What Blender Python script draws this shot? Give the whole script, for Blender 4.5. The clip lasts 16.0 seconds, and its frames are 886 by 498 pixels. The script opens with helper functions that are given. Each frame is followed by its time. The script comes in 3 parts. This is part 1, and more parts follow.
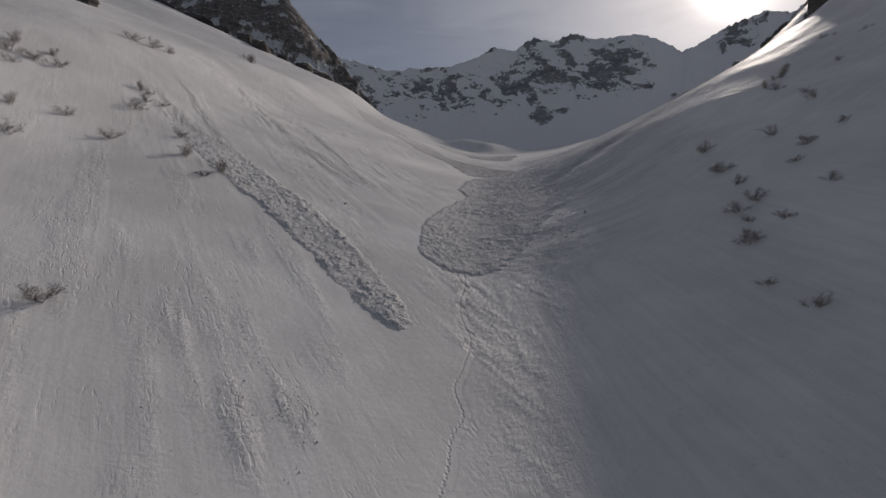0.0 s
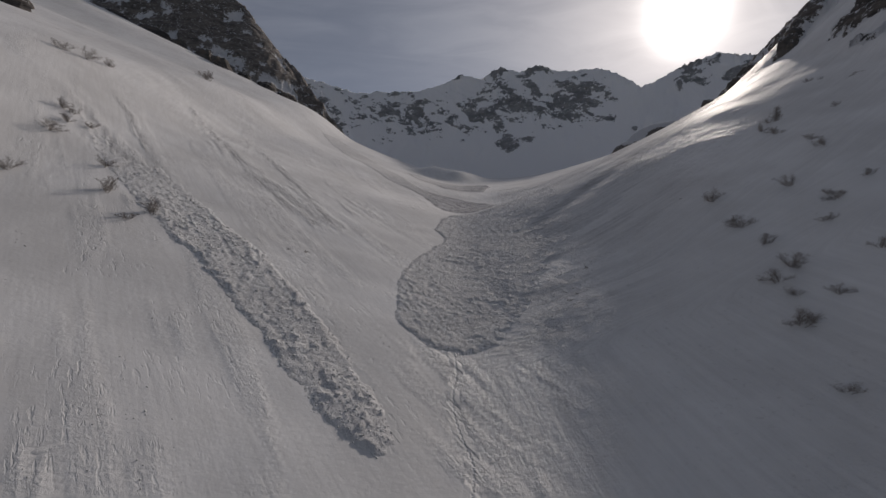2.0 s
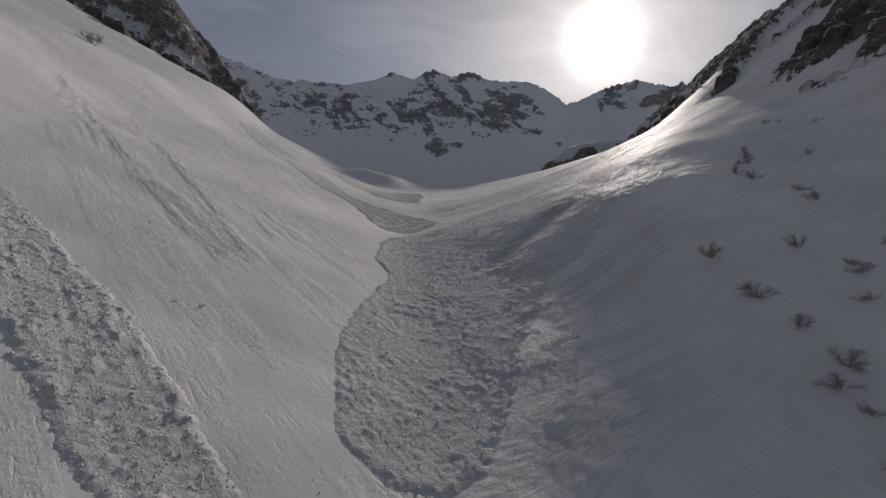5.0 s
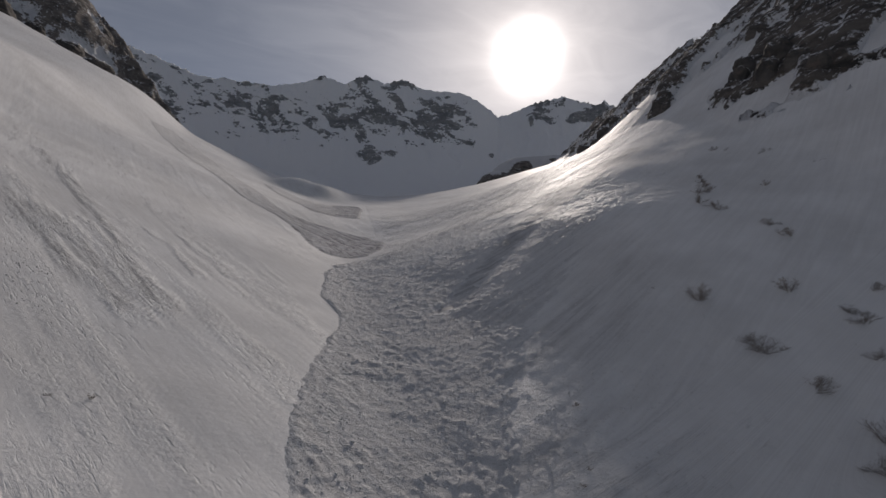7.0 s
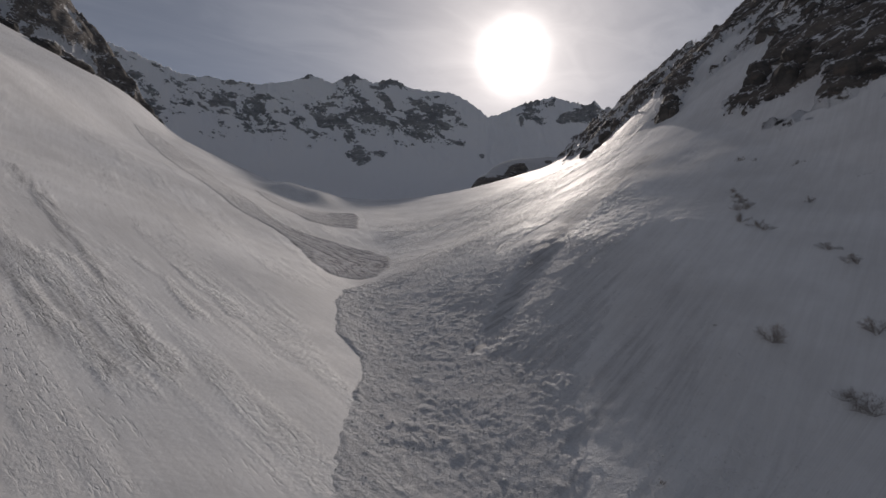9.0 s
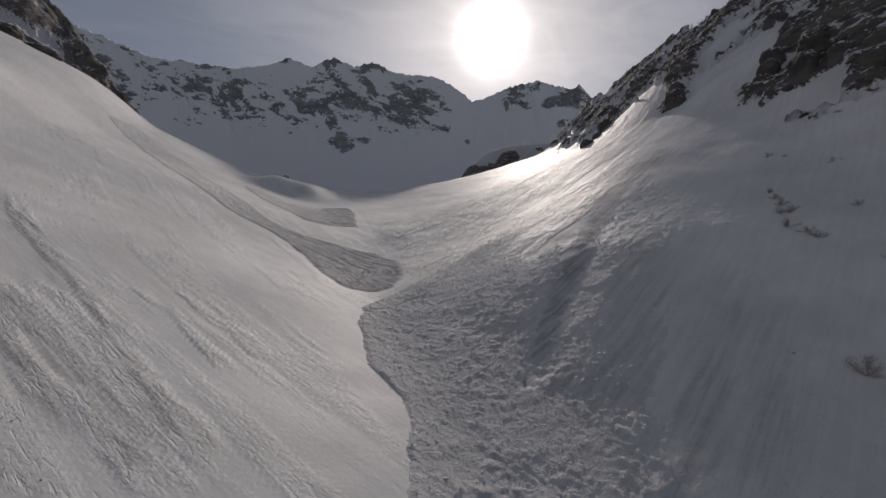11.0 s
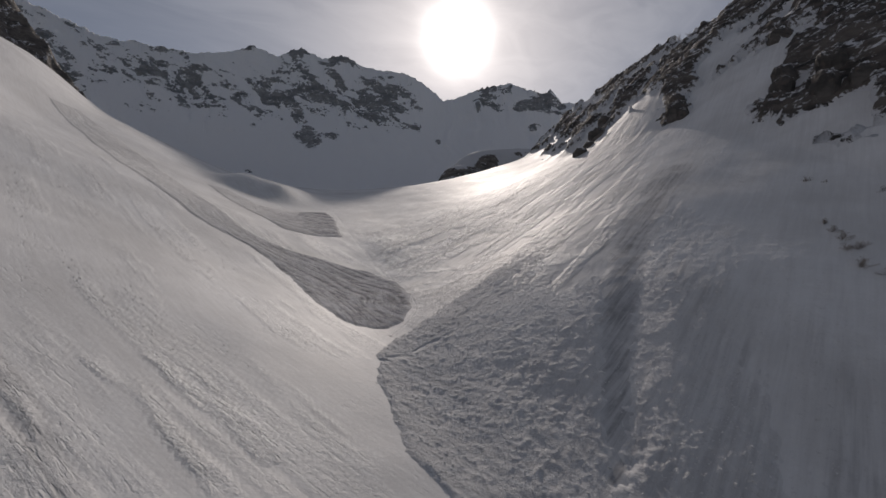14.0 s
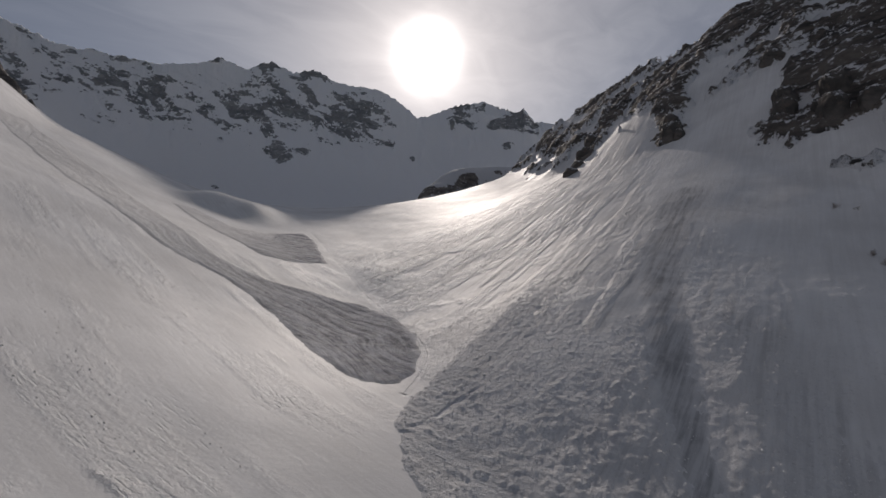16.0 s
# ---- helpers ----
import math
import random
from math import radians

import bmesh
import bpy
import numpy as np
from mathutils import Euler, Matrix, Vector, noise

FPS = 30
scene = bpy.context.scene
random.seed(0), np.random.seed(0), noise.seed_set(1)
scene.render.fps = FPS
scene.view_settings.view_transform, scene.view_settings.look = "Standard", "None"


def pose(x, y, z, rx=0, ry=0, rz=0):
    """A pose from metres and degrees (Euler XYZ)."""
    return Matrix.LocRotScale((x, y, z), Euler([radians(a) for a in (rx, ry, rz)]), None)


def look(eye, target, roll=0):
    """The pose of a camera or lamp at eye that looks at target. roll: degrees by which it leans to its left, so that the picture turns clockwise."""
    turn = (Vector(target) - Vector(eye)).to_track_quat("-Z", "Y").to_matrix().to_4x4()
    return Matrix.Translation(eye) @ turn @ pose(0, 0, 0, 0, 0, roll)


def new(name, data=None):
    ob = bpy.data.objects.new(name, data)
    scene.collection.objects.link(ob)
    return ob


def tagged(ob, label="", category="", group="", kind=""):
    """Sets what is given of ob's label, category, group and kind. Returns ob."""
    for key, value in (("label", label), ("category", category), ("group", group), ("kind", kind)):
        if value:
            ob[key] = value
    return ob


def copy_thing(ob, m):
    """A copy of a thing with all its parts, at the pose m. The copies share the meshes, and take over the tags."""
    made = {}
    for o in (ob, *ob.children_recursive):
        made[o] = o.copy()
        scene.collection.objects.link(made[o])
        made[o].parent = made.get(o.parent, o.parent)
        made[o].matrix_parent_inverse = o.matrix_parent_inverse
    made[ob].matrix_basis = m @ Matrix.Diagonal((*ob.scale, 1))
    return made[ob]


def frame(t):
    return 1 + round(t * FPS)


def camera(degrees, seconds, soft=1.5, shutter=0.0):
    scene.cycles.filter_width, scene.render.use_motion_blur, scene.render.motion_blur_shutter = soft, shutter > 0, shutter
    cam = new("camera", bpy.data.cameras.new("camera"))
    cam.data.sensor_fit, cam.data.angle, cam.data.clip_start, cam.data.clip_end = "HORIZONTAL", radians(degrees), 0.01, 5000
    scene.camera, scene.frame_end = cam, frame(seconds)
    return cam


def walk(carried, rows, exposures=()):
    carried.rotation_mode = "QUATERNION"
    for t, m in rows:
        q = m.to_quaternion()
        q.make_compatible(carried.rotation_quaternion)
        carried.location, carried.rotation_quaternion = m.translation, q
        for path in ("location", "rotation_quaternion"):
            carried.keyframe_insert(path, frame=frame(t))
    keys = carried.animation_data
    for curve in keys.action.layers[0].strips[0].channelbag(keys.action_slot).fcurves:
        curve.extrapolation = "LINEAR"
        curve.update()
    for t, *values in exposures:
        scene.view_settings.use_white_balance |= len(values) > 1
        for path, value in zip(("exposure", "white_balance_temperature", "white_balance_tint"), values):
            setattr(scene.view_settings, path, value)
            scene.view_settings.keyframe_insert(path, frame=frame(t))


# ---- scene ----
cam = camera(86.90, 16.0)
PATH = [
    (0, (-0.00, 0.00, 40.00), (2.03, 99.98, 39.82), -1.57),
    (0.5, (-1.09, 6.11, 42.87), (2.29, 106.04, 44.52), -1.59),
    (1, (-2.15, 12.32, 45.56), (3.48, 112.11, 48.74), -1.06),
    (1.5, (-3.15, 18.32, 48.27), (5.77, 117.86, 51.85), -1.11),
    (2, (-4.21, 24.41, 51.03), (5.71, 123.82, 55.40), -0.85),
    (2.5, (-5.12, 30.41, 53.58), (7.01, 129.49, 59.66), -1.16),
    (3, (-5.94, 36.32, 56.09), (8.78, 135.01, 62.79), -0.13),
    (3.5, (-6.78, 42.25, 58.67), (9.53, 140.75, 64.24), 0.81),
    (4, (-7.75, 48.05, 61.14), (11.62, 146.03, 66.09), 1.11),
    (6.5, (-11.73, 77.13, 73.03), (25.50, 169.81, 78.00), 2.42),
    (7, (-12.93, 82.11, 75.57), (27.82, 173.22, 81.89), 1.50),
    (7.5, (-14.17, 86.87, 78.15), (29.63, 176.58, 84.00), 0.19),
    (8, (-15.42, 91.61, 80.51), (27.94, 181.54, 86.36), 1.14),
    (8.5, (-16.81, 96.50, 82.85), (26.82, 186.32, 88.11), 1.11),
    (9, (-18.27, 101.38, 85.18), (25.09, 191.28, 91.28), 1.09),
    (11.5, (-28.09, 126.06, 97.49), (20.32, 213.53, 99.84), -0.08),
    (12, (-29.06, 131.53, 99.46), (20.67, 218.25, 101.87), 0.19),
    (12.5, (-29.76, 137.38, 101.16), (20.62, 223.75, 102.82), 0.77),
    (13, (-30.54, 143.14, 103.00), (20.99, 228.81, 105.30), 0.19),
    (13.5, (-30.90, 149.38, 104.54), (21.60, 234.45, 107.00), 1.11),
    (14, (-31.25, 155.79, 106.14), (22.92, 239.81, 108.74), 1.32),
    (14.5, (-31.77, 161.91, 107.68), (24.83, 244.32, 110.33), 1.09),
    (15, (-31.80, 168.62, 109.18), (26.17, 250.05, 112.29), 1.49),
    (15.5, (-31.51, 175.61, 110.80), (26.57, 256.91, 114.73), 1.86),
    (16, (-31.01, 182.95, 112.60), (28.39, 263.16, 118.78), 1.11),
]
walk(cam, [(t, look(eye, target, roll)) for t, eye, target, roll in PATH],
     exposures=((0.0, -0.06, 6900, 16), (4.0, -0.05, 6900, 16), (16.0, -0.02, 6900, 16)))

# ---- world, sun ----
SUN_AZ, SUN_EL = radians(34.1), radians(25.9)
SUN_DIR = Vector((math.sin(SUN_AZ) * math.cos(SUN_EL), math.cos(SUN_AZ) * math.cos(SUN_EL), math.sin(SUN_EL)))


class Nodes:
    """A short way to write node trees."""

    def __init__(self, tree):
        self.tree = tree
        tree.nodes.clear()

    def add(self, kind, sets=None, **inputs):
        n = self.tree.nodes.new(kind)
        for k, v in (sets or {}).items():
            setattr(n, k, v)
        for k, v in inputs.items():
            self.put(n, k, v)
        return n

    def put(self, n, k, v):
        key = int(k[1:]) if k[0] == "i" and k[1:].isdigit() else k.replace("_", " ")
        s = n.inputs[key]
        if hasattr(v, "is_output"):
            self.tree.links.new(v, s)
        else:
            s.default_value = v

    def math(self, op, a, b=0.0, c=0.0, clamp=False):
        n = self.add("ShaderNodeMath", dict(operation=op, use_clamp=clamp), i0=a, i1=b, i2=c)
        return n.outputs[0]

    def ramp(self, fac, lo, hi, out_lo=0.0, out_hi=1.0):
        n = self.add("ShaderNodeMapRange", dict(interpolation_type="SMOOTHSTEP"), i0=fac, i1=lo, i2=hi, i3=out_lo, i4=out_hi)
        return n.outputs[0]

    def noise(self, vec, scale, detail=4.0, rough=0.55, dist=0.0):
        n = self.add("ShaderNodeTexNoise", None, Vector=vec, Scale=scale, Detail=detail, Roughness=rough, Distortion=dist)
        return n.outputs["Fac"]

    def mix(self, fac, a, b):
        n = self.add("ShaderNodeMix", dict(data_type="RGBA"), i0=fac)
        self.put(n, "i6", a)
        self.put(n, "i7", b)
        return n.outputs[2]

    def scaled(self, vec, sx, sy, sz, rz=0.0):
        n = self.add("ShaderNodeMapping", None, Vector=vec)
        n.inputs["Scale"].default_value = (sx, sy, sz)
        n.inputs["Rotation"].default_value = (0, 0, rz)
        return n.outputs[0]


def make_world():
    w = bpy.data.worlds.new("sky")
    scene.world = w
    w.use_nodes = True
    k = Nodes(w.node_tree)
    sky = k.add("ShaderNodeTexSky", dict(sky_type="NISHITA", sun_disc=False, sun_elevation=SUN_EL, sun_rotation=SUN_AZ,
                                         altitude=2500.0, air_density=1.0, dust_density=2.0))
    way = k.add("ShaderNodeTexCoord").outputs["Generated"]
    dot = k.add("ShaderNodeVectorMath", dict(operation="DOT_PRODUCT"), i0=way, i1=tuple(SUN_DIR)).outputs["Value"]
    off = k.math("MULTIPLY", k.math("ARCCOSINE", k.math("MINIMUM", dot, 0.99999)), 57.29578)
    # thin high cloud: an even veil, faint streaks, and the bright aureole round the sun that it scatters
    streak = k.noise(k.scaled(way, 2.2, 9.0, 14.0, radians(-38)), 1.6, 5.0, 0.55, 0.6)
    veil = k.math("MULTIPLY", k.ramp(streak, 0.3, 0.75, 0.75, 1.25), 0.062)
    near = k.math("POWER", 2.718, k.math("MULTIPLY", k.math("POWER", k.math("DIVIDE", off, 15.0), 1.4), -1.0))
    wide = k.math("POWER", 2.718, k.math("MULTIPLY", k.math("DIVIDE", off, 34.0), -1.0))
    core = k.math("POWER", 2.718, k.math("MULTIPLY", k.math("POWER", k.math("DIVIDE", off, 2.55), 2.0), -1.0))
    glow = k.math("ADD", k.math("MULTIPLY", near, 0.32), k.math("MULTIPLY", wide, 0.16))
    halo = k.math("POWER", 2.718, k.math("MULTIPLY", k.math("POWER", k.math("DIVIDE", off, 6.5), 1.5), -1.0))
    glow = k.math("ADD", glow, k.math("ADD", k.math("MULTIPLY", core, 3.0), k.math("MULTIPLY", halo, 0.26)))
    cloud = k.mix(k.ramp(off, 0.0, 40.0), (1.0, 0.985, 0.95, 1), (0.90, 0.95, 1.0, 1))
    veil = k.math("MULTIPLY", k.math("ADD", veil, glow), k.ramp(streak, 0.2, 0.8, 0.92, 1.08))
    veiled = k.add("ShaderNodeMix", dict(data_type="RGBA", blend_type="MULTIPLY"), i0=1.0)
    k.put(veiled, "i6", cloud)
    k.put(veiled, "i7", k.add("ShaderNodeCombineColor", None, i0=veil, i1=veil, i2=veil).outputs[0])
    a = k.add("ShaderNodeBackground", None, Color=sky.outputs[0], Strength=0.03)
    b = k.add("ShaderNodeBackground", None, Color=veiled.outputs[2], Strength=1.0)
    both = k.add("ShaderNodeAddShader", None, i0=a.outputs[0], i1=b.outputs[0])
    k.add("ShaderNodeOutputWorld", None, Surface=both.outputs[0])


make_world()
sun = new("sun", bpy.data.lights.new("sun", "SUN"))
sun.data.energy, sun.data.angle, sun.data.color = 2.0, radians(1.5), (1.0, 0.95, 0.88)
SUN_LAMP = Vector((math.sin(radians(34.6)) * math.cos(radians(25.9)), math.cos(radians(34.6)) * math.cos(radians(25.9)), math.sin(radians(25.9))))
sun.matrix_world = look(SUN_LAMP * 1000, (0, 0, 0))

# ---- materials ----


def vec_of(k, name):
    return k.add("ShaderNodeAttribute", dict(attribute_name=name)).outputs


def snow_material(name, lo, hi, grain, rough, cracks=0.0, dashes=1.0, silt=((0.30, 0.30, 0.31, 1), (0.58, 0.58, 0.585, 1))):
    """Snow: broad tonal drift, streaks along the fall line, grain and relief that follow how broken the surface is."""
    m = bpy.data.materials.new(name)
    m.use_nodes = True
    k = Nodes(m.node_tree)
    at = k.add("ShaderNodeTexCoord").outputs["Object"]
    broken = vec_of(k, "broken")["Fac"]
    side = vec_of(k, "side")["Fac"]
    drift = k.noise(at, 0.025, 5.0, 0.6)
    streak_l = k.noise(k.scaled(vec_of(k, "flow_left")["Vector"], 0.9, 0.075, 1.0), 1.0, 6.0, 0.62, 0.25)
    streak_r = k.noise(k.scaled(vec_of(k, "flow_right")["Vector"], 0.5, 0.035, 1.0), 1.0, 6.0, 0.66, 0.25)
    streak = k.math("ADD", k.math("MULTIPLY", streak_l, k.math("SUBTRACT", 1.0, side)), k.math("MULTIPLY", streak_r, side))
    dash_l = k.ramp(k.noise(k.scaled(vec_of(k, "flow_left")["Vector"], 1.15, 0.27, 1.0), 1.0, 3.0, 0.6, 0.2), 0.54, 0.68)
    dash_r = k.ramp(k.noise(k.scaled(vec_of(k, "flow_right")["Vector"], 1.0, 0.3, 1.0), 1.0, 3.0, 0.6, 0.2), 0.54, 0.68)
    dash = k.math("ADD", k.math("MULTIPLY", dash_l, k.math("SUBTRACT", 1.0, side)), k.math("MULTIPLY", dash_r, k.math("MULTIPLY", side, 0.45)))
    dash = k.math("MULTIPLY", dash, k.math("ADD", k.math("MULTIPLY", broken, 0.8), k.ramp(k.noise(at, 0.07, 4.0, 0.6), 0.5, 0.64, 0.0, 0.32)))
    calm = k.ramp(k.add("ShaderNodeSeparateXYZ", None, Vector=at).outputs[1], 250.0, 320.0, 0.8, -2.6)
    calm = k.math("SUBTRACT", calm, k.ramp(k.add("ShaderNodeSeparateXYZ", None, Vector=at).outputs[1], 95.0, 140.0, 1.8, 0.0))
    fine = k.noise(at, grain, 7.0, 0.68)
    lumps = k.noise(at, grain * 0.6, 4.0, 0.65, 0.4)
    tone = k.math("ADD", k.math("MULTIPLY", drift, 0.66), k.math("MULTIPLY", streak, 0.34))
    col = k.mix(k.ramp(tone, 0.3, 0.7), lo, hi)
    # slide dirt, and in the chute shade put into the colour
    grey = vec_of(k, "dirty")["Fac"]
    patchy = k.math("MULTIPLY", grey, k.ramp(k.noise(at, 0.22, 5.0, 0.65), 0.25, 0.65, 0.55, 1.0))
    col = k.mix(patchy, col, k.mix(k.ramp(streak, 0.35, 0.62), *silt))
    dirt = k.math("MULTIPLY", k.ramp(k.noise(at, grain * 0.8, 5.0, 0.7), 0.56, 0.72), k.math("ADD", k.math("MULTIPLY", broken, 0.35), cracks))
    col = k.mix(dirt, col, (0.30, 0.285, 0.27, 1))
    amount = k.math("ADD", 0.22, k.math("MULTIPLY", broken, 0.9))
    h = k.math("ADD", k.math("MULTIPLY", fine, 0.5), k.math("MULTIPLY", lumps, 0.6))
    h = k.math("ADD", k.math("MULTIPLY", h, amount), k.math("MULTIPLY", k.math("MULTIPLY", k.math("MULTIPLY", streak, k.math("SUBTRACT", 1.0, k.math("MULTIPLY", side, calm))), k.ramp(drift, 0.35, 0.65, 0.4, 1.0)), k.math("ADD", 0.12, k.math("MULTIPLY", broken, 0.5))))
    h = k.math("SUBTRACT", h, k.math("MULTIPLY", dash, 0.34 * dashes))
    bump = k.add("ShaderNodeBump", None, Strength=1.0, Distance=0.42, Height=h)
    s = k.add("ShaderNodeBsdfPrincipled", None, Base_Color=col, Roughness=rough, Normal=bump.outputs[0])
    s.inputs["Specular IOR Level"].default_value = 0.18
    k.add("ShaderNodeOutputMaterial", None, Surface=s.outputs[0])
    return m


def crag_material(name, rock_lo, rock_hi, snow, grain):
    """Mountain rock that holds snow on its ledges: bare where the surface attribute says so, broken up by finer noise."""
    m = bpy.data.materials.new(name)
    m.use_nodes = True
    k = Nodes(m.node_tree)
    at = k.add("ShaderNodeTexCoord").outputs["Object"]
    bare = vec_of(k, "bare")["Fac"]
    edge = k.noise(at, grain * 0.6, 6.0, 0.7, 0.3)
    up = k.add("ShaderNodeSeparateXYZ", None, Vector=k.add("ShaderNodeNewGeometry").outputs["Normal"]).outputs[2]
    ledge = k.math("MULTIPLY", k.ramp(up, 0.55, 0.9), 0.2)
    keep = k.math("SUBTRACT", k.math("ADD", bare, k.math("MULTIPLY", k.math("SUBTRACT", edge, 0.5), 2.0)), ledge)
    stone = k.ramp(keep, 0.38, 0.56)
    tint = k.noise(k.scaled(at, 0.6, 0.6, 1.6), grain * 0.2, 6.0, 0.65, 0.5)
    col = k.mix(k.ramp(tint, 0.3, 0.7), rock_lo, rock_hi)
    col = k.mix(k.math("MULTIPLY", k.ramp(k.noise(at, grain, 3.0), 0.5, 0.7), 0.4), col, (0.19, 0.15, 0.125, 1))
    col = k.mix(stone, snow, col)
    fine = k.noise(at, grain, 7.0, 0.7)
    bump = k.add("ShaderNodeBump", None, Strength=0.8, Distance=0.9 / grain, Height=fine)
    s = k.add("ShaderNodeBsdfPrincipled", None, Base_Color=col, Roughness=0.85, Normal=bump.outputs[0])
    s.inputs["Specular IOR Level"].default_value = 0.15
    k.add("ShaderNodeOutputMaterial", None, Surface=s.outputs[0])
    return m


def bark_material():
    m = bpy.data.materials.new("bark")
    m.use_nodes = True
    k = Nodes(m.node_tree)
    at = k.add("ShaderNodeTexCoord").outputs["Object"]
    col = k.mix(k.noise(at, 9.0, 4.0), (0.20, 0.178, 0.165, 1), (0.36, 0.325, 0.30, 1))
    s = k.add("ShaderNodeBsdfPrincipled", None, Base_Color=col, Roughness=0.9)
    k.add("ShaderNodeOutputMaterial", None, Surface=s.outputs[0])
    return m


SNOW = snow_material("snow", (0.64, 0.635, 0.63, 1), (0.83, 0.83, 0.83, 1), 1.1, 0.63)
DEBRIS = snow_material("debris_snow", (0.66, 0.655, 0.655, 1), (0.80, 0.80, 0.80, 1), 1.5, 0.85, 0.14, 0.1)
DIRTY = snow_material("dirty_snow", (0.64, 0.635, 0.63, 1), (0.78, 0.775, 0.77, 1), 1.0, 0.85, 0.15, 0.6, ((0.11, 0.115, 0.135, 1), (0.40, 0.408, 0.45, 1)))
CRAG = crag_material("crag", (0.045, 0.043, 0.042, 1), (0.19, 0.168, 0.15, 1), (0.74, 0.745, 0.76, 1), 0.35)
# distance haze is mixed into these colours: paler, bluer rock and snow
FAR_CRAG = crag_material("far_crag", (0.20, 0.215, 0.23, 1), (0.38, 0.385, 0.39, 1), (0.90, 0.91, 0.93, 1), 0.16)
DUSTED = crag_material("dusted_crag", (0.085, 0.079, 0.074, 1), (0.23, 0.205, 0.185, 1), (0.66, 0.665, 0.68, 1), 0.55)
BARK = bark_material()

# ---- noise ----


def value_noise(x, y, z, seed=0):
    """Smooth noise from -1 to 1 on a lattice of 1 m."""
    x, y, z = np.broadcast_arrays(x, y, z)
    fx, fy, fz = np.floor(x), np.floor(y), np.floor(z)
    ix, iy, iz = fx.astype(np.int64), fy.astype(np.int64), fz.astype(np.int64)
    tx, ty, tz = x - fx, y - fy, z - fz
    tx, ty, tz = (t * t * t * (t * (t * 6 - 15) + 10) for t in (tx, ty, tz))

    def corner(a, b, c):
        h = ((ix + a) * 374761393 + (iy + b) * 668265263 + (iz + c) * 1274126177 + seed * 951274213) & 0xFFFFFFFF
        h = ((h ^ (h >> 13)) * 1103515245) & 0xFFFFFFFF
        h = ((h ^ (h >> 15)) * 668265263) & 0xFFFFFFFF
        return ((h ^ (h >> 16)) & 0xFFFF) / 32767.5 - 1

    def side(a, b):
        return corner(0, a, b) * (1 - tx) + corner(1, a, b) * tx

    def face(c):
        return side(0, c) * (1 - ty) + side(1, c) * ty

    if np.all(z == 0):
        return face(0)
    return face(0) * (1 - tz) + face(1) * tz


def fbm(x, y, z=0.0, octaves=5, seed=0, gain=0.5):
    out, amp, total = 0.0, 1.0, 0.0
    for o in range(octaves):
        f = 2.03**o
        out = out + amp * value_noise(x * f + 17.3 * o, y * f - 9.1 * o, z * f, seed + o)
        total, amp = total + amp, amp * gain
    return out / total


def ridged(x, y, z=0.0, octaves=4, seed=0):
    out, amp, total = 0.0, 1.0, 0.0
    for o in range(octaves):
        f = 2.07**o
        out = out + amp * (1 - 2 * np.abs(value_noise(x * f + 5.7 * o, y * f + 3.3 * o, z * f, seed + o)))
        total, amp = total + amp, amp * 0.52
    return out / total


def smooth(v, lo, hi):
    t = np.clip((v - lo) / (hi - lo), 0, 1)
    return t * t * (3 - 2 * t)


# ---- the lie of the land ----
STATIONS = (-60, 40, 110, 170, 230, 290, 350, 430, 520, 650, 800, 950)
ROUND = (11, 11, 11, 11, 11, 13, 20, 34, 60, 90, 110, 120)
AXIS = (7.4, 11.9, 15, 17.5, 22.7, 34.5, 49.7, 69.4, 89.6, 115.5, 140.3, 167.9)
FLOOR = (-36.3, 0.2, 25.4, 47.7, 66.5, 82.8, 94.7, 118.3, 139.7, 170.9, 202.8, 209.8)
LEFT = (0.315, 0.289, 0.269, 0.254, 0.268, 0.262, 0.265, 0.261, 0.246, 0.309, 0.30, 0.34)
LEFT_BEND = (2.292, 2.34, 2.377, 2.405, 2.399, 2.345, 2.317, 2.296, 2.291, 2.365, 2.375, 2.494)
RIGHT = (0.235, 0.25, 0.302, 0.347, 0.385, 0.386, 0.339, 0.263, 0.196, 0.166, 0.117, 0.166)
RIGHT_BEND = (2.59, 2.336, 2.067, 1.693, 1.343, 1.667, 3.082, 3.315, 2.993, 2.781, 1.139, 1.345)


def spline(at, xs, vs):
    """A smooth curve through a few stations."""
    xs, vs = np.asarray(xs, float), np.asarray(vs, float)
    slope = np.gradient(vs, xs)
    at = np.clip(at, xs[0], xs[-1])
    i = np.clip(np.searchsorted(xs, at) - 1, 0, len(xs) - 2)
    h = xs[i + 1] - xs[i]
    t = (at - xs[i]) / h
    return ((2 * t**3 - 3 * t**2 + 1) * vs[i] + (t**3 - 2 * t**2 + t) * h * slope[i]
            + (-2 * t**3 + 3 * t**2) * vs[i + 1] + (t**3 - t**2) * h * slope[i + 1])


def along_line(x, y, line):
    """The distance to a line in the plan, and how far along it the nearest place lies, from 0 to 1."""
    best, where = np.full(x.shape, 1e9), np.zeros(x.shape)
    n = len(line) - 1
    for j in range(n):
        (ax, ay), (bx, by) = line[j][:2], line[j + 1][:2]
        dx, dy = bx - ax, by - ay
        t = np.clip(((x - ax) * dx + (y - ay) * dy) / (dx * dx + dy * dy), 0, 1)
        d = np.hypot(x - ax - t * dx, y - ay - t * dy)
        near = d < best
        best, where = np.where(near, d, best), np.where(near, (j + t) / n, where)
    return best, where


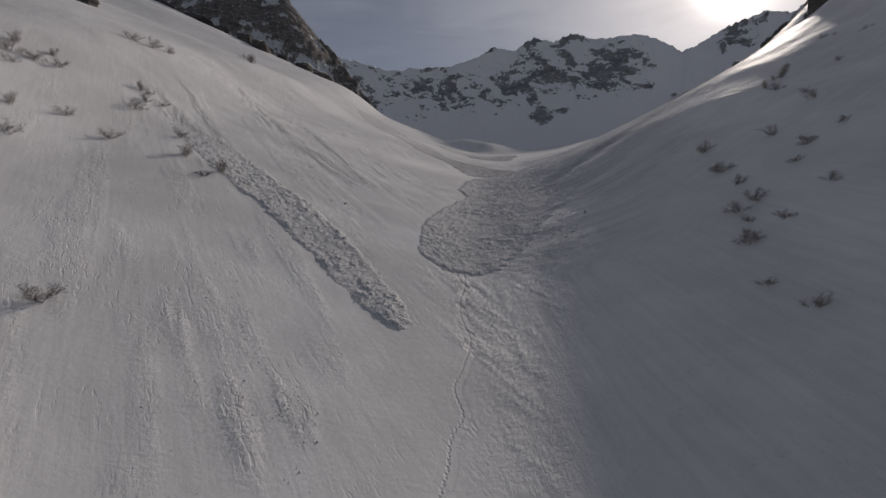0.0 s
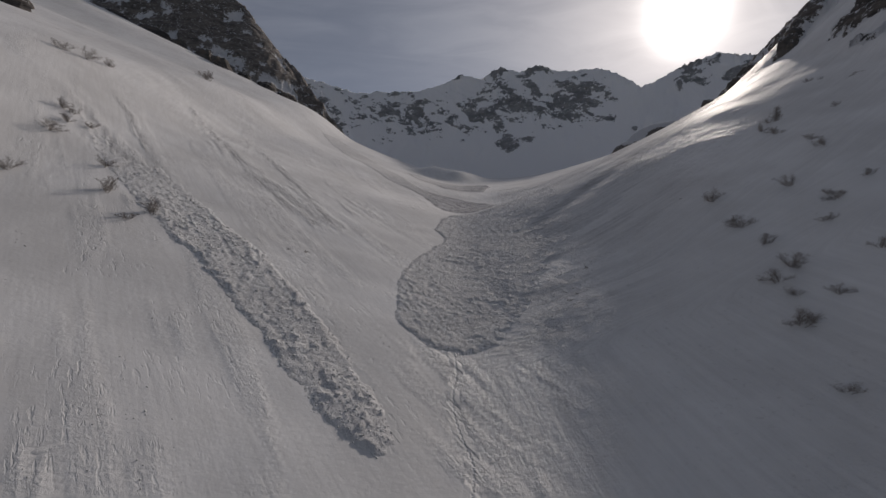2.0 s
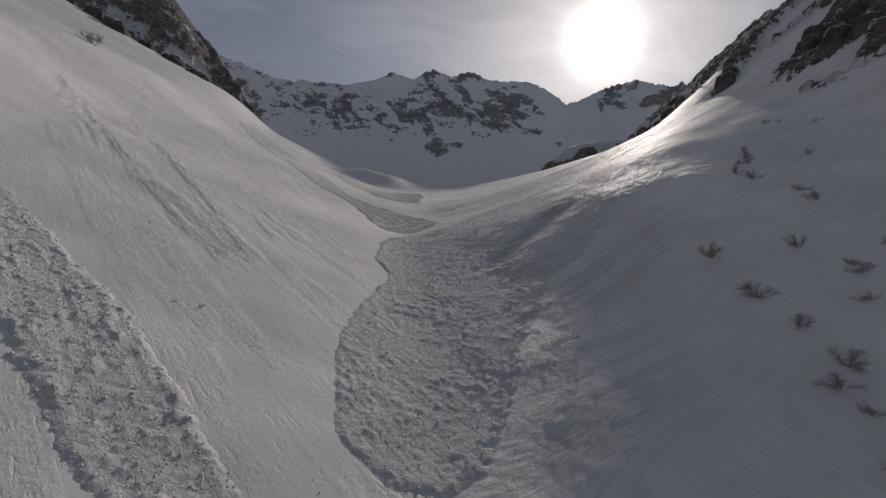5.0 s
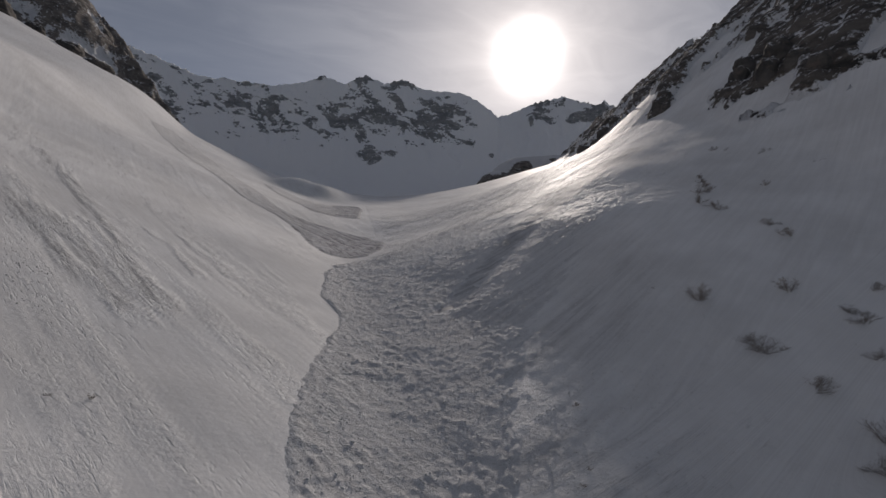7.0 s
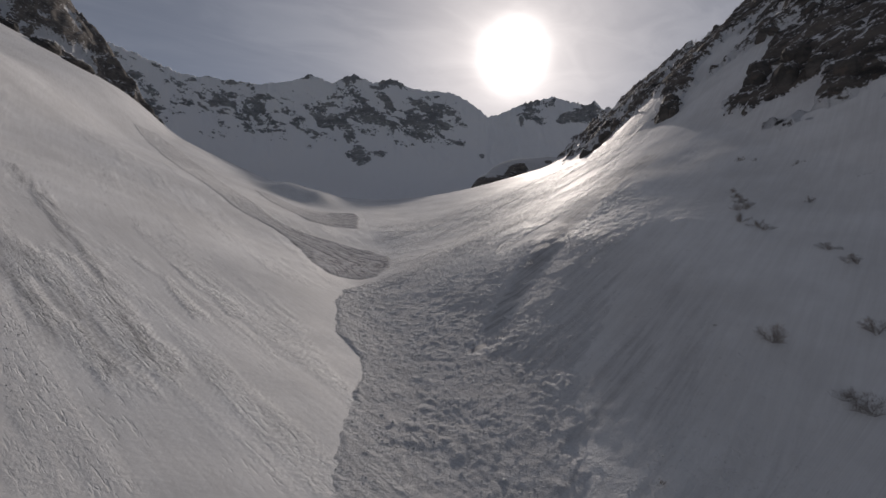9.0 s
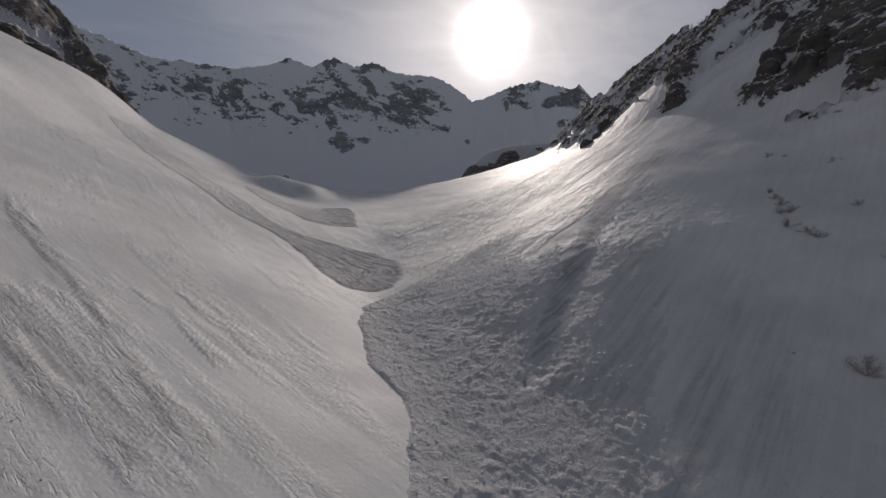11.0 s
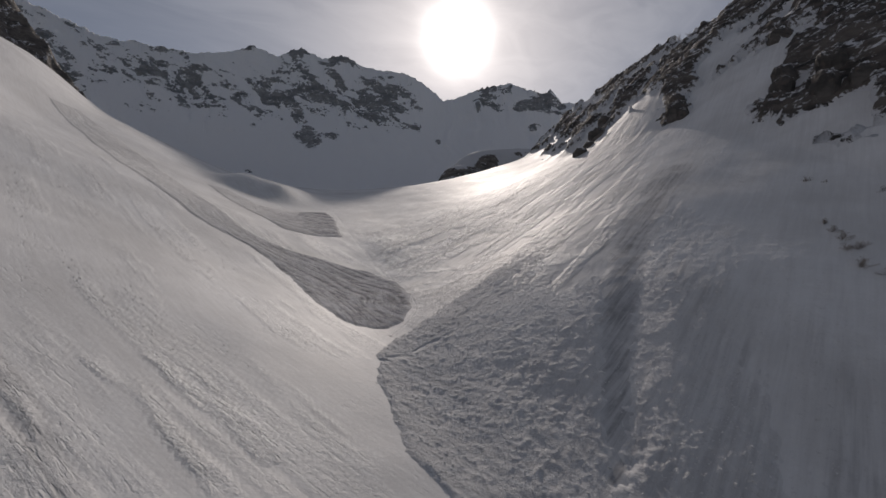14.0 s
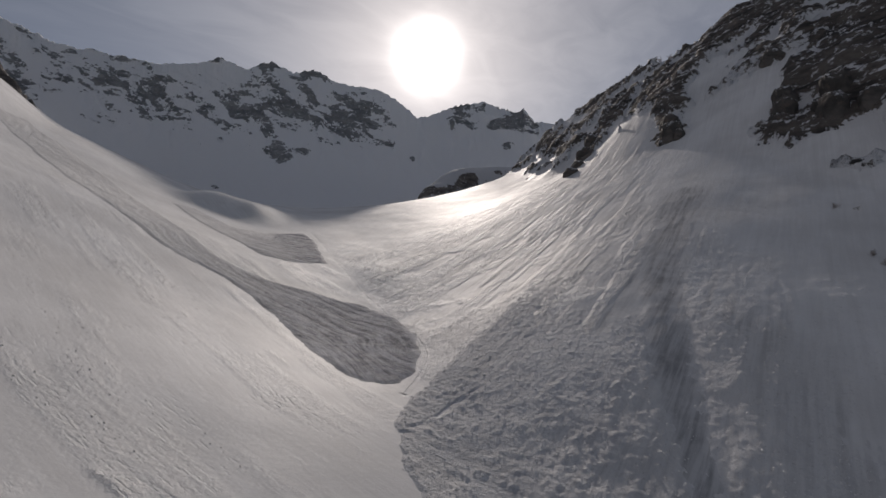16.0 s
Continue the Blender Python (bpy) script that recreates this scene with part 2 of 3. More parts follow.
def across_line(x, y, line):
    """The signed distance across a line in the plan, and how far along it, from 0 to 1."""
    best, side = np.full(x.shape, 1e9), np.zeros(x.shape)
    for (ax, ay), (bx, by) in zip(line[:-1], line[1:]):
        dx, dy = bx - ax, by - ay
        t = np.clip(((x - ax) * dx + (y - ay) * dy) / (dx * dx + dy * dy), 0, 1)
        d = np.hypot(x - ax - t * dx, y - ay - t * dy)
        side = np.where(d < best, np.sign((x - ax) * dy - (y - ay) * dx), side)
        best = np.minimum(best, d)
    return best * side, along_line(x, y, line)[1]


# a smooth chute scoured through the rough snow, wider towards the top
CHUTE = ((46, 213), (64, 227), (95, 249), (128, 269), (165, 286), (210, 300))


def chute_at(x, y):
    d, t = along_line(x, y, CHUTE)
    half = 2.2 + 7.5 * t
    return 1 - smooth(d + 2.2 * fbm(x / 4, y / 4, 0, 4, 51, 0.6), half * 0.35, half * 1.5)


def land(x, y):
    """The height of the snow: a trough that climbs and bends, with a slope on either side."""
    d = x - spline(y, STATIONS, AXIS)
    z = spline(y, STATIONS, FLOOR) + np.minimum(y + 60, 0) * 0.34 - 120 * smooth(y, 950, 1500)
    left, right = np.maximum(-d, 0), np.maximum(d, 0)
    r = spline(y, STATIONS, ROUND)
    wide = 9 * (1 - smooth(y, 150, 260)) + 18 * (1 - smooth(y, 70, 140))
    rr = r + wide
    steep = lambda v: 0.001 * np.maximum(v - 40, 0) ** 2 / (1 + np.maximum(v - 40, 0) / 80)
    z = z + spline(y, STATIONS, LEFT) * (np.sqrt(left**2 + r * r) - r) + spline(y, STATIONS, LEFT_BEND) * steep(left)
    z = z + spline(y, STATIONS, RIGHT) * (np.sqrt(right**2 + rr * rr) - rr + wide * smooth(right, 32, 104)) + spline(y, STATIONS, RIGHT_BEND) * steep(right)
    # low down the right slope climbs less along the valley
    z = z - (0.035 + 0.015 * (y < 145)) * np.clip(y - 145, -105, 55) * smooth(right, 8, 36) * (1 - smooth(y, 215, 310))
    # the left slope steepens once more towards the rocks
    foot = np.interp(y, (350, 650), (100, 60))
    z = z + 20 * smooth(-x, foot, foot + 75)
    # the chute's floor leans away from the sun, with a small bank along its lower side
    c, t = across_line(x, y, CHUTE)
    half = 2.2 + 7.5 * t
    c = c / half + 0.7 * fbm(x / 9, y / 9, 0, 3, 53)
    z = z - 0.26 * half * np.clip((c + 1) / 2, 0, 1) * (1 - smooth(c, 0.4, 3.4)) * smooth(t, 0.0, 0.04) * (1 - smooth(t, 0.35, 0.7))
    # a drift before the basin, steep on the side away from the sun
    u, v = 0.6 * (x - 62) + 0.8 * (y - 600), 0.8 * (x - 62) - 0.6 * (y - 600)
    z = z + 13 * np.exp(-((np.maximum(np.abs(v + 4) - 14, 0) / 20) ** 2)) * smooth(u, -44, 2) * (1 - smooth(u, 4, 120))
    return z


def spaced(lo, a, b, hi, step, grow=1.035, most=40.0):
    """Places from lo to hi: evenly between a and b, wider and wider outside."""
    mid = list(np.arange(a, b, step))
    out, s, v = [], step, mid[-1]
    while v < hi:
        s = min(s * grow, most)
        v += s
        out.append(v)
    pre, s, v = [], step, a
    while v > lo:
        s = min(s * grow, most)
        v -= s
        pre.append(v)
    return np.array(pre[::-1] + mid + out)


def grid_mesh(name, x, y, z, material, keep=None, **extra):
    """One mesh from a grid of places; keep says which of them count; extra are numbers at each place for the material."""
    ny, nx = x.shape
    m = bpy.data.meshes.new(name)
    co = np.stack([x, y, z], -1).reshape(-1, 3)
    i = np.arange(ny * nx).reshape(ny, nx)
    f = np.stack([i[:-1, :-1], i[:-1, 1:], i[1:, 1:], i[1:, :-1]], -1).reshape(-1, 4)
    if keep is not None:
        f = f[keep.reshape(-1)[f].any(1)]
        used = np.unique(f)
        back = np.zeros(ny * nx, np.int64)
        back[used] = np.arange(len(used))
        co, f = co[used], back[f]
        extra = {k: v.reshape(ny * nx, -1)[used] for k, v in extra.items()}
    m.vertices.add(len(co))
    m.vertices.foreach_set("co", co.astype(np.float32).ravel())
    m.loops.add(f.size)
    m.loops.foreach_set("vertex_index", f.astype(np.int32).ravel())
    m.polygons.add(len(f))
    m.polygons.foreach_set("loop_start", np.arange(0, f.size, 4, dtype=np.int32))
    m.polygons.foreach_set("use_smooth", np.ones(len(f), bool))
    m.update(calc_edges=True)
    for key, v in extra.items():
        v = v.reshape(len(co), -1).astype(np.float32)
        if v.shape[1] == 3:
            m.attributes.new(key, "FLOAT_VECTOR", "POINT").data.foreach_set("vector", v.ravel())
        else:
            m.attributes.new(key, "FLOAT", "POINT").data.foreach_set("value", v.ravel())
    m.materials.append(material)
    return new(name, m)


def inside_by(x, y, ring):
    """How far inside a closed outline a place lies; outside it is negative."""
    d, _ = along_line(x, y, list(ring) + [ring[0]])
    odd = np.zeros(x.shape, bool)
    for (ax, ay), (bx, by) in zip(ring, list(ring[1:]) + [ring[0]]):
        cross = (ay > y) != (by > y)
        odd ^= cross & (x < (bx - ax) * (y - ay) / (by - ay + 1e-12) + ax)
    return np.where(odd, d, -d)


def flow_at(x, y):
    """Coordinates across and along the fall line: to the right below on the left slope, to the left below on the right one."""
    bend = np.where(y < 280, y, 280 + (y - 280) * 0.44)
    d = x - spline(y, STATIONS, AXIS)
    low = 1 - smooth(y, 122, 150)
    w = smooth(d, 6 - 18 * low, 26 - 24 * low)
    left_a, left_b = 0.84 * x + 0.55 * bend, 0.84 * y - 0.55 * x
    right_a, right_b = 0.26 * x - 0.966 * y, 0.966 * x + 0.26 * y
    right_a, right_b = right_a + (x + 0.08 * y - right_a) * low, right_b + (y - right_b) * low
    return left_a, left_b, right_a, right_b, w


# places where old slides left the snow rough: lines in the plan, with half a width
ROUGH = (
    (((-118, 303), (-60, 233), (-28, 203)), 7.0),
    (((-72, 252), (-52, 222), (-34, 200)), 6.0),
    (((-60, 240), (-45, 225), (-33, 214)), 5.0),
    (((-44, 84), (-33, 74), (-25, 64)), 6.5),
    (((-70, 165), (-95, 196), (-127, 217)), 9.0),
    (((8, 125), (13, 100), (16, 70), (17, 45)), 8.0),
    (((-129, 323), (-96, 284), (-66, 236), (-52, 220), (-42, 203)), 2.6),
    (((-82, 303), (-60, 266), (-46, 241), (-34, 215), (-26, 203)), 3.0),
    (((-127, 219), (-115, 212), (-98, 197), (-83, 187)), 2.0),
    (((-131, 249), (-122, 243), (-97, 211), (-84, 190)), 1.8),
    (((-62, 238), (-54, 230), (-42, 213), (-34, 199)), 2.6),
    (((-38, 252), (-32, 245), (-22, 229)), 4.0),
    (((-52, 245), (-44, 233), (-38, 221)), 5.0),
    (((-27, 259), (-20, 248), (-13, 235)), 2.0),
    (((70, 180), (58, 160), (48, 140), (38, 128)), 13.0),
    (((26, 118), (34, 108), (44, 100)), 9.0),
    (((48, 118), (58, 112), (70, 118)), 6.0),
    (((150, 225), (110, 195), (82, 172)), 10.0),
)


def broken_at(x, y):
    """How broken the surface is, from 0 to 1."""
    la, lb, ra, rb, w = flow_at(x, y)
    patch_l = smooth(fbm(la / 7, lb / 40, 0, 4, 31), 0.0, 0.4)
    patch_r = smooth(fbm(ra / 6, rb / 45, 0, 4, 41), -0.3, 0.25) * (1 - 0.45 * (1 - smooth(y, 118, 145)))
    patch_r = np.maximum(patch_r, 0.7 * smooth(fbm(x / 12, y / 12, 0, 4, 37), -0.25, 0.25))
    b = patch_l * 0.4 * (1 - w) + patch_r * 0.95 * w
    rough = 0 * b
    for line, half in ROUGH:
        d, _ = along_line(x, y, line)
        rough = np.maximum(rough, (1 - smooth(d + 5 * fbm(la / 4, lb / 16, 0, 3, 7), half * 0.3, half * 1.5)) * smooth(fbm(la / 2.5, lb / 14, 0, 3, 9), -0.35, 0.2) * 0.9)
    # under the right-hand rocks the slope is wind-smoothed; the basin floor beyond the slides is smooth too
    d = x - spline(y, STATIONS, AXIS)
    c = 0.89 * y - 0.45 * x + 7 * fbm(x / 30, y / 30, 0, 3, 5)
    edge = 8 + 0.56 * np.clip(0.937 * x + 0.35 * y, 40, 300)
    even = 0.16 + 0.84 * smooth(c, edge, edge + 35) * (1 - 0.9 * smooth(c, 318, 378))
    e = smooth(d + 6 * fbm(x / 9, y / 9, 0, 3, 6), 12, 44)
    # lumpy snow on the gully's foot
    rough = np.maximum(rough, 0.75 * smooth(d, 6, 16) * (1 - smooth(d + 9 * fbm(x / 14, y / 14, 0, 3, 8), 48, 82)) * (1 - smooth(y, 250, 300)) * (0.5 + 0.5 * smooth(fbm(x / 8, y / 8, 0, 3, 10), -0.25, 0.2)))
    return np.maximum(b * (1 - e + e * even), rough) * (1 - 0.9 * chute_at(x, y)) * (1 - 0.7 * smooth(y, 430, 520))


def dirt_and_shade_at(x, y):
    """How grey the snow is: old slide dirt, and shade painted along the chute."""
    la, lb, ra, rb, w = flow_at(x, y)
    c = 0.89 * y - 0.45 * x + 7 * fbm(x / 30, y / 30, 0, 3, 5)
    edge = 28 + 0.5 * np.clip(0.937 * x + 0.35 * y, 40, 300)
    grey = 0.55 * smooth(c, edge, edge + 45) * (1 - 0.9 * smooth(c, 280, 340)) * w * (0.15 + 0.85 * smooth(fbm(ra / 7, rb / 60, 0, 4, 43), -0.2, 0.25))
    for line, half in ROUGH[6:11]:
        d, _ = along_line(x, y, line)
        grey = np.maximum(grey, 0.95 * (1 - smooth(d + 1.5 * fbm(la / 3, lb / 12, 0, 3, 45), half * 0.3, half * 1.5)) * (0.5 + 0.5 * smooth(fbm(la / 1.5, lb / 10, 0, 3, 47), -0.2, 0.3)))
    # the chute is greyed to stand in for its shaded floor
    return np.maximum(grey, chute_at(x, y))


def relief(x, y, broken):
    """The small shape of the snow on top of the land."""
    la, lb, ra, rb, w = flow_at(x, y)
    roll = 0.7 * fbm(x / 34, y / 34, 0, 3, 3)
    left = 0.10 * fbm(la / 2.0, lb / 4.5, 0, 4, 11, 0.65) + 0.06 * ridged(la / 1.7, lb / 4, 0, 3, 13)
    low = 1 - smooth(y, 118, 145)
    right = (0.05 * smooth(y, 150, 230) + 0.14 * low) * fbm(ra / 2.0, rb / 7, 0, 4, 15, 0.65) + 0.03 * ridged(ra / 1.8, rb / 5, 0, 3, 17) + (0.24 - 0.06 * low) * fbm(x / 1.7, y / 1.7, 0, 3, 19, 0.6)
    bars = 0.03 * fbm(ra / 2.0, rb / 9, 0, 5, 21, 0.65) * w
    calm = 0.15 + 0.95 * broken
    return roll + (left * (1 - w) + right * w) * calm + bars * broken


TRAIL_LOW = ((-3, 44), (0, 59), (1, 63), (2, 69), (4, 74), (3, 80), (5, 87), (7, 96), (6, 104), (6, 113), (8, 121), (8, 130))
TRAIL_HIGH = ((35, 288), (45, 296), (54, 305), (59, 316), (65, 347), (68, 358), (72, 388), (76, 410), (80, 431), (88, 465), (97, 499), (108, 550))


def trench(x, y):
    """How far the trodden snow lies under the untouched."""
    d = np.minimum(along_line(x, y, TRAIL_LOW)[0], along_line(x, y, TRAIL_HIGH)[0])
    return 0.3 * (1 - smooth(d, 0.2, 0.9))


def roof(x, y, line, slope):
    """The height of a ridge that falls off evenly on both sides of its crest line."""
    best = np.full(x.shape, -1e9)
    for (ax, ay, az), (bx, by, bz) in zip(line[:-1], line[1:]):
        dx, dy = bx - ax, by - ay
        t = np.clip(((x - ax) * dx + (y - ay) * dy) / (dx * dx + dy * dy), 0, 1)
        best = np.maximum(best, az + t * (bz - az) - slope * np.hypot(x - ax - t * dx, y - ay - t * dy))
    return best


RIGHT_CREST = ((505, -60, 425), (498, 120, 420), (486, 230, 412), (474, 300, 396), (464, 372, 379), (466, 420, 360), (494, 480, 375), (505, 540, 364), (520, 628, 352), (545, 690, 318), (560, 760, 285))
LEFT_CREST = ((-106, 810, 255), (-118, 812, 296), (-134, 815, 332), (-165, 822, 382), (-208, 830, 428), (-262, 838, 505), (-330, 850, 552), (-460, 880, 620), (-640, 900, 700))


def lapped(x, y):
    """The land with the snow banked up smoothly against the foot of the ridge."""
    z = land(x, y)
    up = np.minimum(roof(x, y, RIGHT_CREST, 1.0), z + 45)
    k = np.maximum(18 - np.abs(up - z), 0)
    return np.maximum(up, z) + k * k / 110


gx = spaced(-1800, -112, 285, 1900, 0.8)
gy = spaced(-1500, 34, 470, 2600, 0.8)
X, Y = np.meshgrid(gx, gy)
BROKEN = broken_at(X, Y)


def flow_marks(x, y):
    la, lb, ra, rb, w = flow_at(x, y)
    return dict(flow_left=np.stack([la, lb, 0 * w], -1), flow_right=np.stack([ra, rb, 0 * w], -1), side=w)


ground = grid_mesh("ground", X, Y, lapped(X, Y) + relief(X, Y, BROKEN) - trench(X, Y), SNOW, None, broken=BROKEN, dirty=dirt_and_shade_at(X, Y), **flow_marks(X, Y))
tagged(ground, "wind-packed white snow covering a steep mountain valley", "snow", kind="structure")

# ---- the cirque behind ----
HUB = (0.0, 100.0)
CREST_AZ = (-30, -18, -8, -5.4, -2, 2.5, 5.6, 7.3, 8.5, 9.4, 11.2, 12.6, 13.7, 14.8, 16.2, 18.2, 19.6, 21.4, 25.7, 27.8, 29.2, 30.4, 31.6, 33.4, 36, 38.5, 40, 41.4, 42.3, 43.2, 44.6, 47, 52, 60)
CREST_Z = (850, 770, 706, 687, 692, 696, 716, 738, 758, 752, 738, 764, 778, 766, 753, 774, 757, 741, 733, 708, 676, 648, 654, 676, 699, 709, 694, 678, 667, 685, 641, 630, 640, 650)


def cirque():
    az = np.linspace(-28, 58, 1000)
    u = np.concatenate([np.linspace(0, 0.45, 40)[:-1], np.linspace(0.45, 1.0, 230), np.linspace(1.01, 1.25, 12)])
    A, U = np.meshgrid(az, u)
    f = np.minimum(U, 1)
    crest = np.interp(A, CREST_AZ, CREST_Z)
    even = spline(A, (-30, -10, 5, 20, 33, 45, 60), (800, 710, 725, 750, 680, 680, 650))
    crest = even + (crest - even) * f**7 + (5 * fbm(A * 2.2, 0 * A, 0, 4, 71) + 3 * ridged(A * 6, 0 * A, 0, 3, 73)) * f**14
    z = 160 + (crest - 160) * (0.33 * f + 0.67 * f**4.2) - np.maximum(U - 1, 0) * 900
    arc = np.radians(A) * 1600
    # dark rock: bands and ribs under the crest, none in the pass, few below the peaks beyond it
    warp = 30 * fbm(arc / 120, z / 90, 0, 3, 81)
    n = 0.95 * fbm((arc + warp + 0.9 * z) / 44, (z - 0.25 * arc + warp) / 38, 0, 6, 83, 0.7) + 0.16 * fbm((arc + z) / 150, (z - 0.2 * arc) / 90, 0, 2, 85)
    share = (z - 160) / (crest - 160)
    main = smooth(share - 0.07 * smooth(A, 9, 16), 0.44, 0.58) * (1 - smooth(A, 26.5, 29.0)) * (1 - 0.25 * smooth(share, 0.90, 0.99) * smooth(A, 2, 6)) * (1 - 0.5 * smooth(A, 2, 5) * (1 - smooth(A, 9, 13)) * smooth(share, 0.72, 0.85))
    beyond = smooth(share, 0.74, 0.86) * smooth(A, 33, 35.5) * (1 - smooth(A, 44, 46))
    bias = -0.60 + 0.60 * main + 0.75 * beyond

    def patch(a0, z0, da, dz):
        return 1.15 * np.exp(-(((A - a0) / da) ** 2 + ((z - z0) / dz) ** 2))

    bias = bias + patch(14.3, 440, 1.6, 44) + patch(17.0, 455, 1.0, 16) + patch(41.0, 522, 0.8, 26) + patch(29.7, 468, 0.5, 14) + patch(39.6, 600, 0.7, 14) + patch(8.0, 294, 0.4, 6)
    bias = bias + patch(8.5, 755, 1.6, 26) * 0.6 + patch(13.6, 772, 1.3, 26) * 0.6 + patch(18.0, 765, 1.6, 30) * 0.6 + patch(22.5, 600, 2.0, 60) * 0.3
    bare = 0.76 * smooth(n + bias, -0.16, 0.26)
    crag = 14 * ridged(arc / 26, z / 22, 0, 4, 91) * bare + 5 * fbm(arc / 70, z / 70, 0, 3, 93) + 22 * ridged(arc / 130 + 0.3 * fbm(z / 80, arc / 200, 0, 2, 95), z / 420, 0, 3, 99) * smooth(share, 0.25, 0.6) * (1 - smooth(share, 0.9, 1.0))
    r = 640 + U * 960 - crag
    a = np.radians(A)
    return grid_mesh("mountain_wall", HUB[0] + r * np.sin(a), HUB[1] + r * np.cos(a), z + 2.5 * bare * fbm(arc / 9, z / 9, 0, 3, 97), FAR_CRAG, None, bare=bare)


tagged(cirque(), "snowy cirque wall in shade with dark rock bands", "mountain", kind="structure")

# ---- rock ridges on either side ----


RIBS = (
    (((306, 357), (335, 372), (388, 403)), 13), (((388, 403), (407, 381), (429, 365), (455, 335)), 24), (((292, 282), (308, 283), (335, 284)), 9),
    (((281, 257), (313, 259), (345, 255), (400, 262)), 19), (((280, 239), (300, 240), (340, 236)), 10), (((266, 219), (300, 214), (370, 205)), 14),
    (((290, 457), (341, 456), (392, 466), (450, 480)), 13), (((380, 430), (440, 440)), 12),
    (((400, 330), (440, 300)), 14), (((420, 520), (490, 540)), 16), (((380, 520), (420, 560), (480, 640)), 12),
)


def rock_ridge(name, x0, x1, y0, y1, step, line, slope, seed, bias, size, material, ribs=()):
    x, y = np.meshgrid(np.arange(x0, x1, step), np.arange(y0, y1, step))
    base = roof(x, y, line, slope)
    if line[0][0] < 0:
        base = np.minimum(base, np.interp(-x, [30] + [-q[0] for q in line], [60] + [q[2] for q in line]))
    low = land(x, y)
    n = fbm(x / size, y / size, base / size, 5, seed, 0.58)
    rib = ridged(x / (size * 1.6), y / (size * 1.6), 0, 3, seed + 5)
    above = base - low
    if ribs:
        bias = bias + 0.75 * np.max([np.exp(-((along_line(x, y, q)[0] / half) ** 2)) for q, half in ribs], 0)
    bare = smooth(n + 0.35 * rib + bias + 0.25 * smooth(above, 0, 60), -0.10, 0.25) * smooth(above, -6, 2) * 0.7
    rise = smooth(above, -8, 18) if line[0][0] < 0 else 1.0
    lift = smooth(bare, 0.03, 0.25)
    z = base - 1.5 - 2.5 * (1 - lift) * (1 - smooth(above, 30, 70)) + (4 * rib * (0.3 + 0.7 * lift) + 8 * bare * (0.5 + 0.5 * smooth(above, 0, 40))) * rise + 6 * rise * bare * ridged(x / 13, y / 13, base / 13, 4, seed + 9) + 1.8 * bare * fbm(x / 3, y / 3, base / 3, 3, seed + 11)
    # where the rock runs out the snow laps over it
    z = np.maximum(z, low - 6)
    return grid_mesh(name, x, y, z, material, above > -9, bare=bare)


RIDGE = tagged(rock_ridge("rock_ridge", 110, 640, -60, 800, 1.8, RIGHT_CREST, 1.0, 201, -0.42, 20, CRAG, RIBS),
       "dark brown rock ridge with snow in its gullies", "rock ridge")
BUTTRESS = tagged(rock_ridge("rock_buttress", -640, -50, 540, 1000, 1.9, LEFT_CREST, 1.4, 301, 0.10, 24, DUSTED),
       "steep dark rock buttress dusted with snow above the slope", "rock face")


def far_rib():
    """A lone rock rib beyond the buttress, parted from it by a snow gully."""
    x, y = np.meshgrid(np.arange(-190, -70, 1.2), np.arange(740, 850, 1.2))
    d, t = along_line(x, y, ((-160, 796), (-141, 792), (-125, 789), (-109, 786), (-95, 782)))
    crest = np.interp(t, (0, 0.25, 0.5, 0.75, 1), (366, 343, 328, 300, 282))
    low = land(x, y)
    z = crest - 1.3 * d + 7 * ridged(x / 14, y / 14, 0, 4, 421) + 3 * fbm(x / 4, y / 4, 0, 3, 423)
    bare = np.clip(0.75 + 0.5 * fbm(x / 9, y / 9, z / 9, 4, 425), 0, 1)
    body = grid_mesh("rock_rib", x, y, np.maximum(z, low - 4), DUSTED, z > low - 3, bare=bare)
    return tagged(body, "narrow dark rock rib standing beside a snow gully", "rock")


far_rib()


def knoll():
    """A rocky knoll at the lip of the basin: a steep dark front under a rounded cap of snow."""
    x, y = np.meshgrid(np.arange(310, 700, 1.5), np.arange(670, 840, 1.5))
    low = land(x, y)
    d, t = along_line(x, y, ((374, 738), (390, 743), (406, 745), (447, 747), (487, 749), (568, 751), (650, 755)))
    s = np.clip((38 - d + 4 * fbm(x / 16, y / 16, 0, 4, 401)) / 38, 0, 1)
    crest = spline(t * 6, (0, 1, 2, 3, 4, 5, 6), (252, 271, 280, 289, 297, 309, 322))
    z = low - 3 + np.maximum(crest - low + 3, 4) * (1 - (1 - s) ** 2.6)
    n = fbm(x / 15, z / 13, y / 30, 5, 405, 0.6)
    spots = 0.6 * (1 - smooth(t, 0.34, 0.46)) + 0.55 * np.exp(-(((t - 0.60) / 0.06) ** 2)) * smooth(s, 0.15, 0.3)
    bare = smooth(n + spots, 0.18, 0.42) * smooth(s, 0.02, 0.08) * (1 - smooth(s, 0.34, 0.5)) * 0.72
    z = z + 2.5 * bare * ridged(x / 9, z / 9, y / 9, 4, 407)
    body = grid_mesh("rocky_knoll", x, y, z, DUSTED, s > 0.001, bare=bare)
    return tagged(body, "low dark rock knoll with a rounded snow cap", "rock")


knoll()

